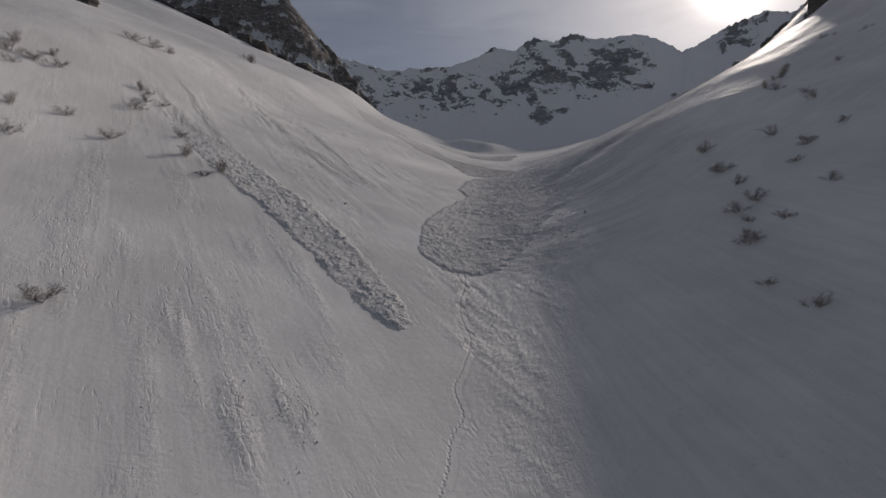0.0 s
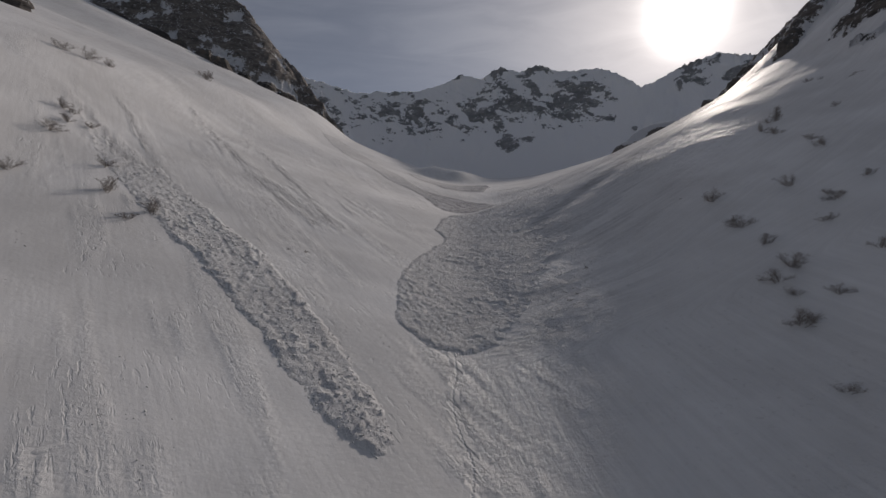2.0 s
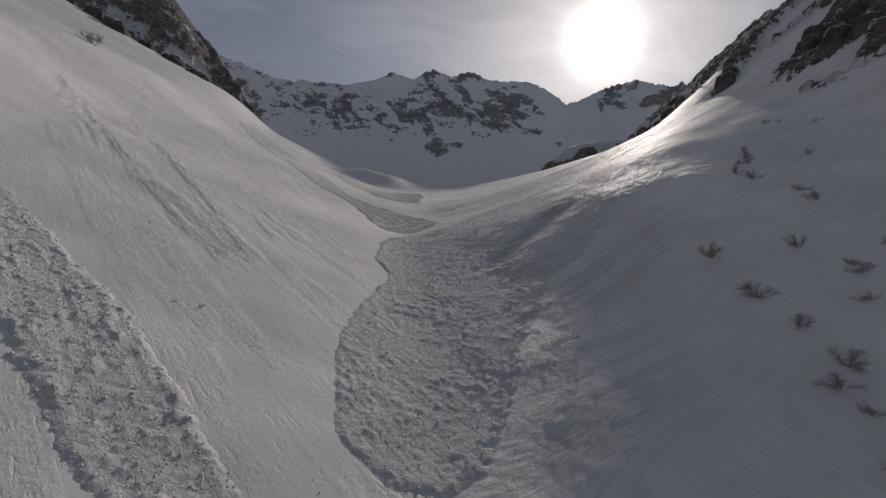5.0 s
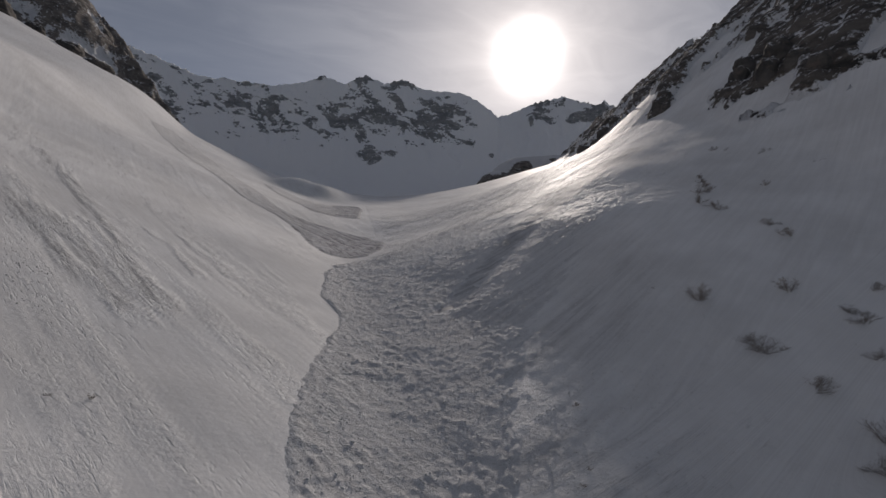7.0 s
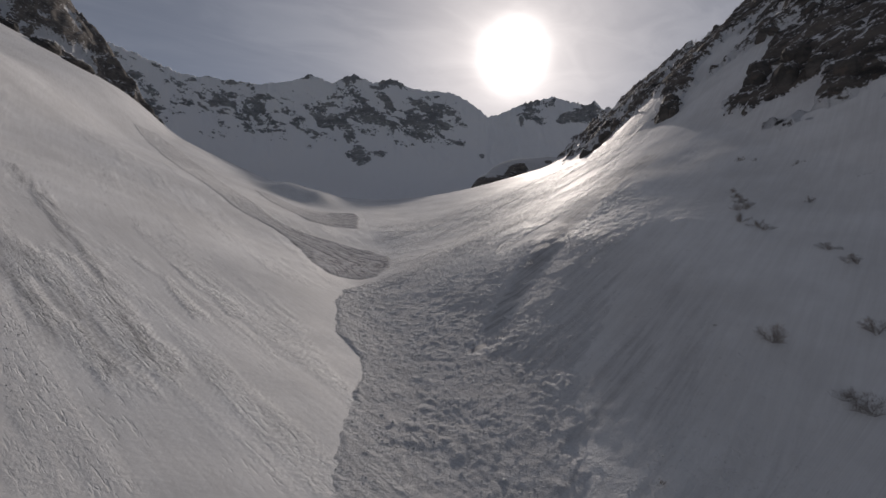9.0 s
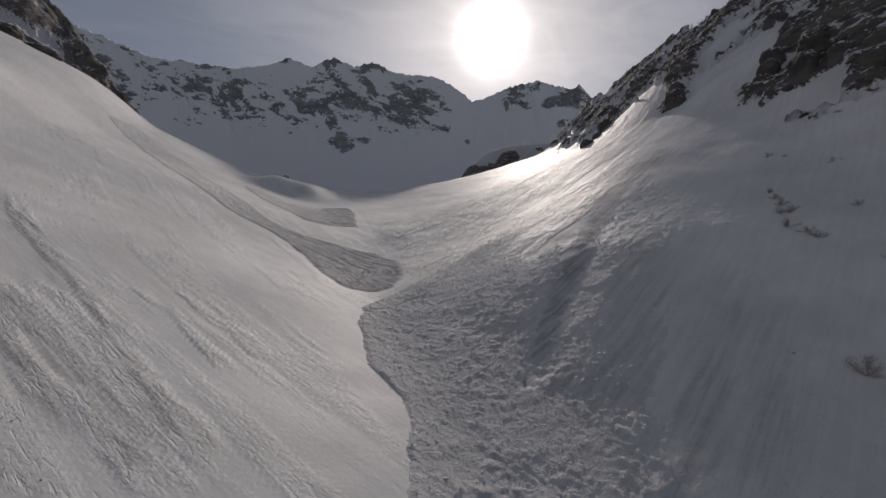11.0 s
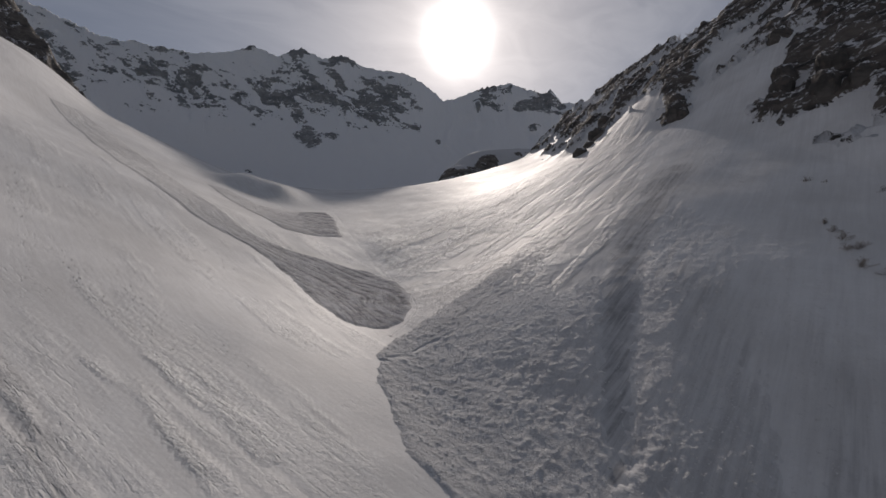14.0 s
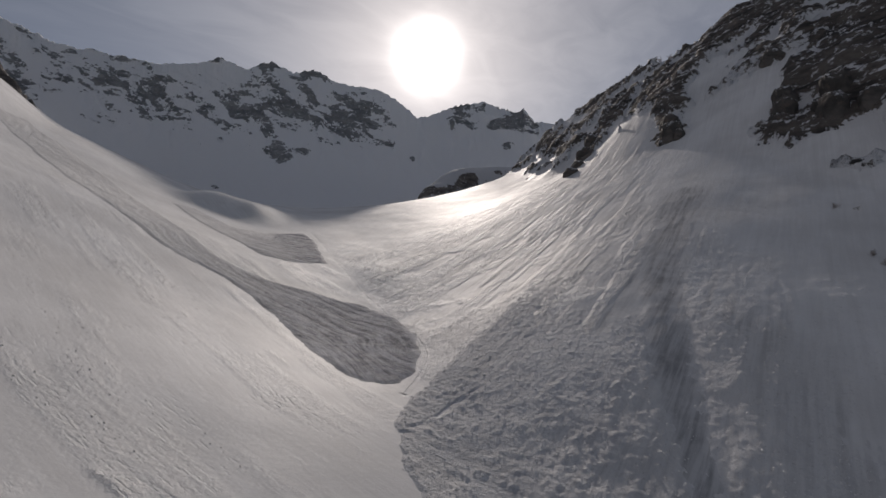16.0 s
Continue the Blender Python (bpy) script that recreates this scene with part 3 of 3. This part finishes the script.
# ---- debris of slides ----


def part(name, mesh_or_bm, material, parent, label=""):
    """Links a mesh under a thing, at the thing's own place."""
    if isinstance(mesh_or_bm, bmesh.types.BMesh):
        me = bpy.data.meshes.new(name)
        mesh_or_bm.to_mesh(me)
        mesh_or_bm.free()
    else:
        me = mesh_or_bm
    if material and not me.materials:
        me.materials.append(material)
    ob = new(name, me)
    ob.parent = parent
    if label:
        tagged(ob, label)
    return ob


def block_mesh(seed, flat=0.7):
    """An angular lump of packed snow or stone, about 1 m across."""
    rnd = random.Random(seed)
    bm = bmesh.new()
    for _ in range(13):
        v = Vector((rnd.gauss(0, 1), rnd.gauss(0, 1), rnd.gauss(0, 1))).normalized()
        bm.verts.new((v.x * 0.55 * rnd.uniform(0.75, 1.2), v.y * 0.5 * rnd.uniform(0.75, 1.2), v.z * 0.5 * flat * rnd.uniform(0.8, 1.15)))
    bmesh.ops.convex_hull(bm, input=bm.verts)
    loose = [v for v in bm.verts if not v.link_faces]
    bmesh.ops.delete(bm, geom=loose, context="VERTS")
    me = bpy.data.meshes.new("snow_block")
    bm.to_mesh(me)
    bm.free()
    me.polygons.foreach_set("use_smooth", np.ones(len(me.polygons), bool))
    return me


BLOCKS = [block_mesh(500 + i) for i in range(8)]
LUMPS = {}
for mat in (DEBRIS, DIRTY):
    LUMPS[mat.name] = [me.copy() for me in BLOCKS]
    for me in LUMPS[mat.name]:
        me.materials.append(mat)


def joined_blocks(name, places, sizes, seed, material):
    """Many small lumps in one mesh."""
    rnd = random.Random(seed)
    vs, fs, n = [], [], 0
    shapes = [(np.array([v.co[:] for v in me.vertices]), [tuple(q.vertices) for q in me.polygons]) for me in BLOCKS]
    for (x, y, z), size in zip(places, sizes):
        co, faces = shapes[rnd.randrange(8)]
        turn = np.array(Euler((rnd.uniform(0, 6), rnd.uniform(0, 6), rnd.uniform(0, 6))).to_matrix())
        vs.append(co @ turn.T * size + (x, y, z))
        fs += [tuple(n + i for i in f) for f in faces]
        n += len(co)
    me = bpy.data.meshes.new(name)
    me.from_pydata(np.concatenate(vs).tolist(), [], fs)
    me.materials.append(material)
    me.polygons.foreach_set("use_smooth", np.ones(len(me.polygons), bool))
    return me


# a furrow across the top of the lobe
CRACK = ((20, 270), (25, 272), (33, 274.5), (41, 276.5), (49, 277.5), (53, 278))


def debris(label, ring, step, thick, lump, size, seed, blocks, rubble, material, fade=None, soft=(), grooves=0.0, block=(0.35, 0.95), grey=0.8, fade_up=None, line=(), margin=2.6):
    """A tongue of slide debris on the snow: a raised sheet of lumps with a ragged margin, and loose blocks on it."""
    xs, ys = [q[0] for q in ring], [q[1] for q in ring]
    x, y = np.meshgrid(np.arange(min(xs) - 4, max(xs) + 4, step), np.arange(min(ys) - 4, max(ys) + 4, step))

    def surface(x, y):
        la, lb, ra, rb, w = flow_at(x, y)
        ins = inside_by(x, y, ring) + 0.4 * margin + 0.8 * fbm(x / 7, y / 7, 0, 3, seed) + 0.5 * fbm(x / 1.5, y / 1.5, 0, 2, seed + 1)
        keep = 1.0 if fade is None else 1 - smooth(0.89 * x + 0.45 * y + 16 * fbm(x / 15, y / 15, 0, 3, seed + 2) - 25 * smooth(-ins, -30, -8), *fade)
        if soft:
            keep = keep * smooth(along_line(x, y, soft)[0] + 7 * fbm(ra / 4, rb / 14, 0, 4, seed + 8), 2, 2 + 0.30 * np.clip(y - 150, 4, 120))
        if fade_up:
            keep = keep * (1 - 0.8 * smooth(lb + 12 * fbm(la / 3, lb / 9, 0, 3, seed + 8), *fade_up))
        body = smooth(ins, -0.3, margin) * keep
        a, b = np.where(w > 0.5, ra, la), np.where(w > 0.5, rb, lb)
        if line:
            a, b = across_line(x, y, line)
            a, b = a + 5 * fbm(x / 24, y / 24, 0, 2, seed + 10), b * 300
        patch = 0.55 + 0.45 * smooth(fbm(x / 9, y / 9, 0, 3, seed + 7), -0.3, 0.3)
        wx, wy = x + 0.8 * fbm(x / 2.5, y / 2.5, 0, 2, seed + 15), y + 0.8 * fbm(x / 2.5 + 9, y / 2.5, 0, 2, seed + 16)
        lumps = 0.12 * ridged(a / size, b / (size * 3), 0, 2, seed + 3) + 1.5 * np.maximum(fbm(wx / size, wy / size, 0, 3, seed + 4, 0.7), -0.12) + 0.5 * np.abs(value_noise(wx / 0.9, wy / 0.9, 0, seed + 14))
        lumps = lumps * patch + 0.6 * fbm(x / (size * 5), y / (size * 5), 0, 2, seed + 5)
        if grooves:
            lumps = lumps + grooves * ridged(a / 4.2, b / 60, 0, 3, seed + 6)
        z = land(x, y) + 0.7 * fbm(x / 34, y / 34, 0, 3, 3) - 0.4 + body * (0.4 + thick) + lump * lumps * body
        cut = chute_at(x, y) if fade else 0 * x
        if fade:
            c, t = across_line(x, y, CRACK)
            c = c + 0.7 * fbm(x / 3, y / 3, 0, 2, seed + 17)
            z = z - 0.34 * (1 - smooth(c, 0.2, 2.6)) * smooth(c, -0.3, 0.3) * smooth(t, 0.0, 0.1) * (1 - smooth(t, 0.85, 1.0))
        return z - cut * (0.2 + thick), body * (1 - cut), ins

    z, body, ins = surface(x, y)
    marks = flow_marks(x, y)
    if line:
        a, b = across_line(x, y, line)
        a = a + 5 * fbm(x / 24, y / 24, 0, 2, seed + 10)
        marks = dict(flow_left=np.stack([a * 0.4, b * 150, 0 * a], -1), flow_right=np.stack([a, b, 0 * a], -1), side=0 * a)
    ob = grid_mesh("avalanche_debris", x, y, z, material, (ins > -1.5) & (body > 0.0), broken=0.3 + 0.6 * body, dirty=grey * body * (1 - (0.65 * smooth(0.94 * x + 0.35 * y, 105, 190) * smooth(ins, 9, 34) if fade else 0)) * (1.0 if not line else 0.15 + 0.85 * smooth(b, 0.2, 0.7)), **marks)
    tagged(ob, label, "snow debris", "slide debris on the slopes")
    rnd = np.random.RandomState(seed)
    spots = []
    while len(spots) < blocks + rubble:
        qx, qy = rnd.uniform(min(xs), max(xs), 4000), rnd.uniform(min(ys), max(ys), 4000)
        qz, qb, _ = surface(qx, qy)
        ok = (qb > 0.3) & (rnd.rand(4000) < qb * (0.45 + 0.55 * smooth(fbm(qx / 7, qy / 7, 0, 3, seed + 12), -0.3, 0.35)))
        spots += list(zip(qx[ok], qy[ok], qz[ok]))
    for i, (bx, by, bz) in enumerate(spots[:blocks]):
        o = new("snow_block", LUMPS[material.name][i % 8])
        d = block[0] + (block[1] - block[0]) * rnd.uniform(0, 1) ** 2
        o.matrix_world = pose(bx, by, bz - 0.06 * d, *rnd.uniform(-35, 35, 2), rnd.uniform(0, 360)) @ Matrix.Diagonal((d, d * rnd.uniform(0.7, 1.1), d * rnd.uniform(0.6, 0.9), 1))
        o.parent = ob
    rest = spots[blocks:blocks + rubble]
    if rest:
        tagged(part("rubble", joined_blocks("rubble", [(q[0], q[1], q[2] - 0.08) for q in rest], 0.2 + 0.42 * rnd.rand(len(rest)) ** 2, seed, material), None, ob), kind="stuff")
    return ob


debris("long grey tongue of lumpy avalanche snow on the slope",
       ((-7, 95), (-10, 96), (-13, 98), (-19, 103), (-25, 111), (-32, 120), (-41, 130), (-54, 145), (-62, 150), (-77, 164), (-92, 178), (-112, 198), (-119, 208),
        (-99, 212), (-84, 197), (-69, 185), (-55, 170), (-43, 161), (-33, 147), (-25, 136), (-16, 123), (-9, 111), (-6, 104), (-4, 99)),
       0.36, 0.2, 0.5, 2.1, 610, 290, 4500, DEBRIS, grooves=0.4, block=(0.35, 1.2), grey=0.3, fade_up=(150, 280), margin=3.4)
debris("broad grey lobe of lumpy avalanche snow filling the gully",
       ((11, 127), (4, 128), (-3, 134), (-5, 141), (-4, 162), (1, 183), (8, 200), (14, 213), (16, 222), (13, 234), (15, 245), (19, 262), (24, 275), (36, 286),
        (58, 297), (85, 306), (110, 315), (160, 331), (225, 350), (250, 302), (204, 272), (150, 242), (112, 218), (88, 198), (74, 190), (56, 180), (40, 163), (33, 150), (26, 140), (19, 132)),
       0.42, 0.3, 0.34, 1.8, 640, 298, 9000, DEBRIS, fade=(140, 280), soft=((24, 133), (36, 147), (46, 160), (60, 177), (76, 187), (90, 196), (112, 216), (150, 240), (205, 270), (252, 300)), grooves=0.15, block=(0.35, 1.1), grey=0.48, margin=3.2)
debris("smooth dirty grey fan of avalanche snow ending in a rounded toe",
       ((-92, 590), (-65, 534), (-43, 467), (-25, 427), (-11, 399), (-2, 389), (8, 380), (15, 366), (20, 345), (20, 318), (23, 304), (27, 297), (35, 293), (45, 297), (53, 307), (62, 323), (68, 348),
        (64, 370), (48, 387), (32, 391), (22, 398), (12, 410), (4, 437), (-6, 472), (-23, 530), (-50, 590), (-75, 622)),
       0.7, 0.3, 0.12, 2.2, 670, 120, 900, DIRTY, grooves=1.3, grey=1.0, margin=5.0, block=(0.3, 0.7),
       line=((-84, 606), (-44, 535), (-15, 450), (2, 405), (20, 380), (36, 360), (44, 335), (44, 312), (42, 270)))
debris("small dirty grey fan of avalanche snow below the basin",
       ((8, 545), (14, 513), (24, 474), (32, 454), (36, 434), (50, 429), (74, 434), (84, 470), (97, 514), (100, 545), (63, 525), (43, 521), (24, 556)),
       0.9, 0.3, 0.12, 2.6, 690, 40, 300, DIRTY, grooves=1.3, grey=1.0, margin=5.0, block=(0.3, 0.7), line=((12, 555), (34, 495), (56, 480), (80, 478), (130, 470)))

# ---- the trodden trail ----


def trail(label, line, step, width=0.28):
    """A line of boot holes trodden through the snow, with pushed-up edges."""
    pts = [Vector(q) for q in line]
    lens = [(b - a).length for a, b in zip(pts[:-1], pts[1:])]
    cum = np.concatenate([[0], np.cumsum(lens)])
    s = np.arange(0, cum[-1], step)
    cx, cy = spline(s, cum, [q.x for q in pts]), spline(s, cum, [q.y for q in pts])
    cx = cx + 0.25 * fbm(s / 5, 0 * s, 0, 2, 801)
    tx, ty = np.gradient(cx), np.gradient(cy)
    n = np.hypot(tx, ty)
    w = np.linspace(-1.3, 1.3, 27)
    S, Wd = np.meshgrid(s, w, indexing="ij")
    x, y = cx[:, None] - ty[:, None] / n[:, None] * Wd, cy[:, None] + tx[:, None] / n[:, None] * Wd
    foot = np.floor(S / 0.62)
    side = np.where(foot % 2 == 0, 0.11, -0.11)
    hole = np.exp(-(((S / 0.62 - foot - 0.5) / 0.36) ** 2 + ((Wd - side) / 0.13) ** 2))
    edge = 0.02 * np.exp(-(((np.abs(Wd) - width) / 0.16) ** 2))
    b = broken_at(x, y)
    z = land(x, y) + relief(x, y, b) + 0.02 - 0.02 * smooth(-np.abs(Wd), -width, -0.15) - 0.13 * hole + edge * (0.6 + 0.6 * fbm(S / 0.7, Wd / 0.5, 0, 2, 803)) 
    return tagged(grid_mesh("footpath", x, y, z, SNOW, None, broken=b, dirty=dirt_and_shade_at(x, y), **flow_marks(x, y)), label, "footprints")


trail("single line of deep boot prints in fresh snow", TRAIL_LOW, 0.11)
trail("thin line of boot prints winding up the snow", TRAIL_HIGH, 0.2)

# ---- rocks ----


def rock_shape(seed):
    """A craggy outcrop about 2 m across, taller where it sticks up, with ledges."""
    bm = bmesh.new()
    bmesh.ops.create_icosphere(bm, subdivisions=5, radius=1.0)
    co = np.array([v.co[:] for v in bm.verts])
    x, y, z = co.T
    push = 1 + 0.30 * ridged(x * 0.9 + seed, y * 0.9, z * 0.9, 4, seed) + 0.10 * fbm(x * 5, y * 5, z * 5 + seed, 3, seed + 1)
    step = np.round(z * 4 + 0.6 * fbm(x * 2, y * 2, z * 2, 2, seed + 2)) / 4 - z
    co = co * push[:, None]
    co[:, 2] += 0.35 * step
    for v, c in zip(bm.verts, co):
        v.co = c
    me = bpy.data.meshes.new("rock_outcrop")
    bm.to_mesh(me)
    bm.free()
    n = len(me.vertices)
    me.polygons.foreach_set("use_smooth", np.ones(len(me.polygons), bool))
    me.attributes.new("bare", "FLOAT", "POINT").data.foreach_set("value", (0.86 - 0.25 * smooth(co[:, 2], 0.2, 1.0)).astype(np.float32))
    me.materials.append(OUTCROP)
    return me


OUTCROP = crag_material("outcrop", (0.048, 0.046, 0.045, 1), (0.16, 0.148, 0.138, 1), (0.74, 0.745, 0.76, 1), 1.6)
ROCKS = [rock_shape(900 + 7 * i) for i in range(5)]


def outcrops(rows, label, group, seed, owner=None):
    rnd = random.Random(seed)
    for i, (x, y, sx, sy, sz) in enumerate(rows):
        o = new("outcrop" if owner else "rock_outcrop", ROCKS[i % 5])
        at = np.array([float(x)]), np.array([float(y)])
        z = max(land(*at)[0], roof(*at, RIGHT_CREST, 1.0)[0], roof(*at, LEFT_CREST, 1.4)[0])
        o.matrix_world = pose(x, y, z + (-0.5 if owner and x < 0 else 0.1) * sz, rnd.uniform(-12, 12), rnd.uniform(-12, 12), rnd.uniform(0, 360)) @ Matrix.Diagonal((sx, sy, sz, 1))
        if owner:
            o.parent = owner
        else:
            tagged(o, label, "rock", group)


outcrops(((304, 355, 7, 6, 11), (300, 348, 4, 4, 6), (316, 364, 8, 6, 9), (290, 281, 6, 5, 10), (285, 284, 4, 3, 6), (302, 284, 7, 6, 9), (278, 256, 7, 6, 11), (284, 262, 5, 4, 7), (296, 258, 9, 7, 11),
          (278, 239, 6, 5, 9), (264, 219, 7, 6, 9), (258, 224, 4, 3, 5), (350, 306, 7, 6, 7)),
         "dark brown rock outcrop with snow on its ledges", "", 11, RIDGE)
outcrops(((296, 440, 6, 6, 6), (341, 456, 9, 7, 8), (318, 448, 6, 5, 6), (368, 470, 8, 7, 8)),
         "dark rounded rock outcrop beside the sunlit snow edge", "", 12, RIDGE)
outcrops(((-156, 678, 16, 10.5, 10), (-181, 686, 22, 12.0, 14), (-211, 682, 14, 9.0, 9), (-241, 681, 24, 13.5, 15), (-268, 682, 18, 10.5, 12), (-306, 704, 16, 10.5, 10), (-351, 716, 22, 12.0, 14), (-396, 715, 14, 9.0, 9)),
         "dark rock rib at the foot of the buttress", "", 14, BUTTRESS)
outcrops(((-262, 362, 9, 6, 5), (-270, 380, 7, 5, 5)),
         "dark rock outcrop breaking through the upper snow slope", "outcrops above the slope", 13)

# ---- shrubs ----


def twig_tube(bm, a, b, ra, rb):
    """A thin four-sided tapering stick from a to b."""
    way = (b - a).normalized()
    side = way.orthogonal().normalized()
    up = way.cross(side)
    rings = []
    for p, r in ((a, ra), (b, rb)):
        rings.append([bm.verts.new(p + (side * math.cos(q) + up * math.sin(q)) * r) for q in (0, 2.09, 4.19)])
    for i in range(3):
        bm.faces.new((rings[0][i], rings[0][(i + 1) % 3], rings[1][(i + 1) % 3], rings[1][i]))


def make_shrub(seed, at):
    """A leafless mountain shrub pressed down by snow: stems from one root, forked limbs and a haze of twigs."""
    rnd = random.Random(seed)
    root = new("shrub")
    root.matrix_world = at
    twigs = bmesh.new()
    for _ in range(8):
        way = Vector((rnd.uniform(-1, 1), rnd.uniform(-1, 1), rnd.uniform(0.25, 1.2))).normalized()
        p, r = Vector((rnd.uniform(-0.4, 0.4), rnd.uniform(-0.4, 0.4), -0.25)), 0.045
        stem, rows = bmesh.new(), []
        for k in range(5):
            side = way.orthogonal().normalized()
            up = way.cross(side)
            rows.append([stem.verts.new(p + (side * math.cos(q) + up * math.sin(q)) * r) for q in (0, 2.09, 4.19)])
            if k == 4:
                break
            p, r = p + way * rnd.uniform(0.25, 0.55), r * 0.72
            way = (way + Vector((rnd.uniform(-0.5, 0.5), rnd.uniform(-0.5, 0.5), rnd.uniform(-0.25, 0.3)))).normalized()
            for _ in range(6):
                w = (way + Vector((rnd.uniform(-0.9, 0.9), rnd.uniform(-0.9, 0.9), rnd.uniform(-0.3, 0.6)))).normalized()
                e = p + w * rnd.uniform(0.25, 0.55)
                twig_tube(twigs, p, e, 0.009, 0.006)
                for _ in range(5):
                    w2 = (w + Vector((rnd.uniform(-0.9, 0.9), rnd.uniform(-0.9, 0.9), rnd.uniform(-0.4, 0.6)))).normalized()
                    twig_tube(twigs, e, e + w2 * rnd.uniform(0.2, 0.55), 0.0055, 0.003)
        for i in range(4):
            for j in range(3):
                stem.faces.new((rows[i][j], rows[i][(j + 1) % 3], rows[i + 1][(j + 1) % 3], rows[i + 1][j]))
        part("stem", stem, BARK, root)
    tagged(part("crown", twigs, BARK, root), kind="stuff")
    return root


def shrubs(spots, label, group, seed, low, high):
    rnd = random.Random(seed)
    kinds = []
    for i, (x, y) in enumerate(spots):
        z = float(max(land(np.array([x * 1.0]), np.array([y * 1.0]))[0], roof(np.array([x * 1.0]), np.array([y * 1.0]), RIGHT_CREST, 1.0)[0]))
        b = broken_at(np.array([x * 1.0]), np.array([y * 1.0]))
        z += float(relief(np.array([x * 1.0]), np.array([y * 1.0]), b)[0])
        f = rnd.uniform(low, high)
        m = pose(x, y, z, rnd.uniform(-8, 8), rnd.uniform(-8, 8), rnd.uniform(0, 360)) @ Matrix.Diagonal((f, f, f * rnd.uniform(0.75, 1.1), 1))
        if i < 3:
            o = make_shrub(seed + i, m)
            tagged(o, label, "shrub", group)
            kinds.append((o, f))
        else:
            src = kinds[i % 3][0]
            keep = src.matrix_basis.copy()
            src.matrix_basis = Matrix.Identity(4)
            o = copy_thing(src, m)
            src.matrix_basis = keep


shrubs(((66, 92), (75, 107), (80, 121), (92, 146), (84, 110), (100, 115), (115, 141), (114, 154), (141, 168), (67, 81), (86, 123), (127, 142), (92, 150), (144, 176), (89, 135), (79, 115), (113, 138), (73, 108), (104, 132), (98, 166)),
       "leafless dark shrub half buried in the shaded snow", "shrubs on the shaded slope", 31, 1.2, 2.2)
shrubs(((164, 214), (150, 199), (160, 209), (168, 218), (174, 195), (201, 186), (205, 239), (206, 232), (150, 205), (205, 214), (158, 211), (172, 222), (148, 196), (198, 190)),
       "larger leafless shrub in shaded snow below the rocks", "shrubs under the rocks", 37, 1.1, 1.9)
shrubs(((-63, 76), (-150, 173), (-142, 172), (-141, 161), (-144, 183), (-123, 208), (-116, 207), (-126, 207), (-118, 188), (-105, 155), (-124, 141), (-114, 129), (-73, 152), (-71, 160), (-96, 182), (-118, 154), (-85, 164),
        (-146, 166), (-139, 178), (-120, 200)),
       "leafless grey shrub flattened on the sunlit snow slope", "shrubs on the sunlit slope", 41, 1.5, 2.7)
shrubs(((-160, 257), (-153, 281), (-157, 419), (-156, 268), (-163, 425), (-204, 546), (-198, 529)),
       "large leafless shrub on the upper snow slope", "shrubs on the upper slope", 47, 2.2, 3.4)
shrubs(((52, 159), (41, 144), (44, 146), (95, 178), (-31, 167), (-36, 166)),
       "small leafless twigs poking out of the snow", "twigs in the gully", 53, 0.3, 0.5)
shrubs(((470, 330), (466, 395), (480, 445), (492, 500), (503, 560), (500, 520), (468, 360), (463, 380), (474, 432), (487, 465), (455, 372), (440, 365), (426, 372), (410, 385), (430, 400)),
       "wind-bent bare tree on the rocky ridge crest", "trees on the ridge", 59, 2.2, 3.6)

# ---- loose clods rolled down the open slopes ----


def clods(label, x0, x1, y0, y1, count, seed, right, material, scale=1.0):
    rnd = np.random.RandomState(seed)
    spots, sizes = [], []
    while len(spots) < count:
        x, y = rnd.uniform(x0, x1, 20000), rnd.uniform(y0, y1, 20000)
        la, lb, ra, rb, w = flow_at(x, y)
        a, b = (ra, rb) if right else (la, lb)
        lines = smooth(fbm(a / 2.2, b / 45, 0, 4, seed), 0.08, 0.4) * smooth(fbm(a / 16, b / 50, 0, 3, seed + 1), -0.15, 0.3)
        rough = broken_at(x, y)
        ok = (rnd.rand(20000) < lines * (0.12 + 0.88 * rough)) & ((w > 0.5) == right)
        z = land(x, y) + relief(x, y, rough)
        d = scale * (0.22 + 0.6 * rnd.rand(20000) ** 3)
        spots += list(zip(x[ok], y[ok], z[ok] + 0.1 * d[ok]))
        sizes += list(d[ok])
    me = joined_blocks("snow_clods", spots[:count], sizes[:count], seed, material)
    tagged(new("snow_clods", me), label, "snow clods", kind="stuff")


clods("small snow clods strewn in lines down the shaded slope", 20, 260, 130, 460, 9000, 971, True, SNOW, 0.65)
clods("small snow clods strewn in lines down the sunlit slope", -110, 30, 40, 400, 2400, 981, False, SNOW, 0.5)
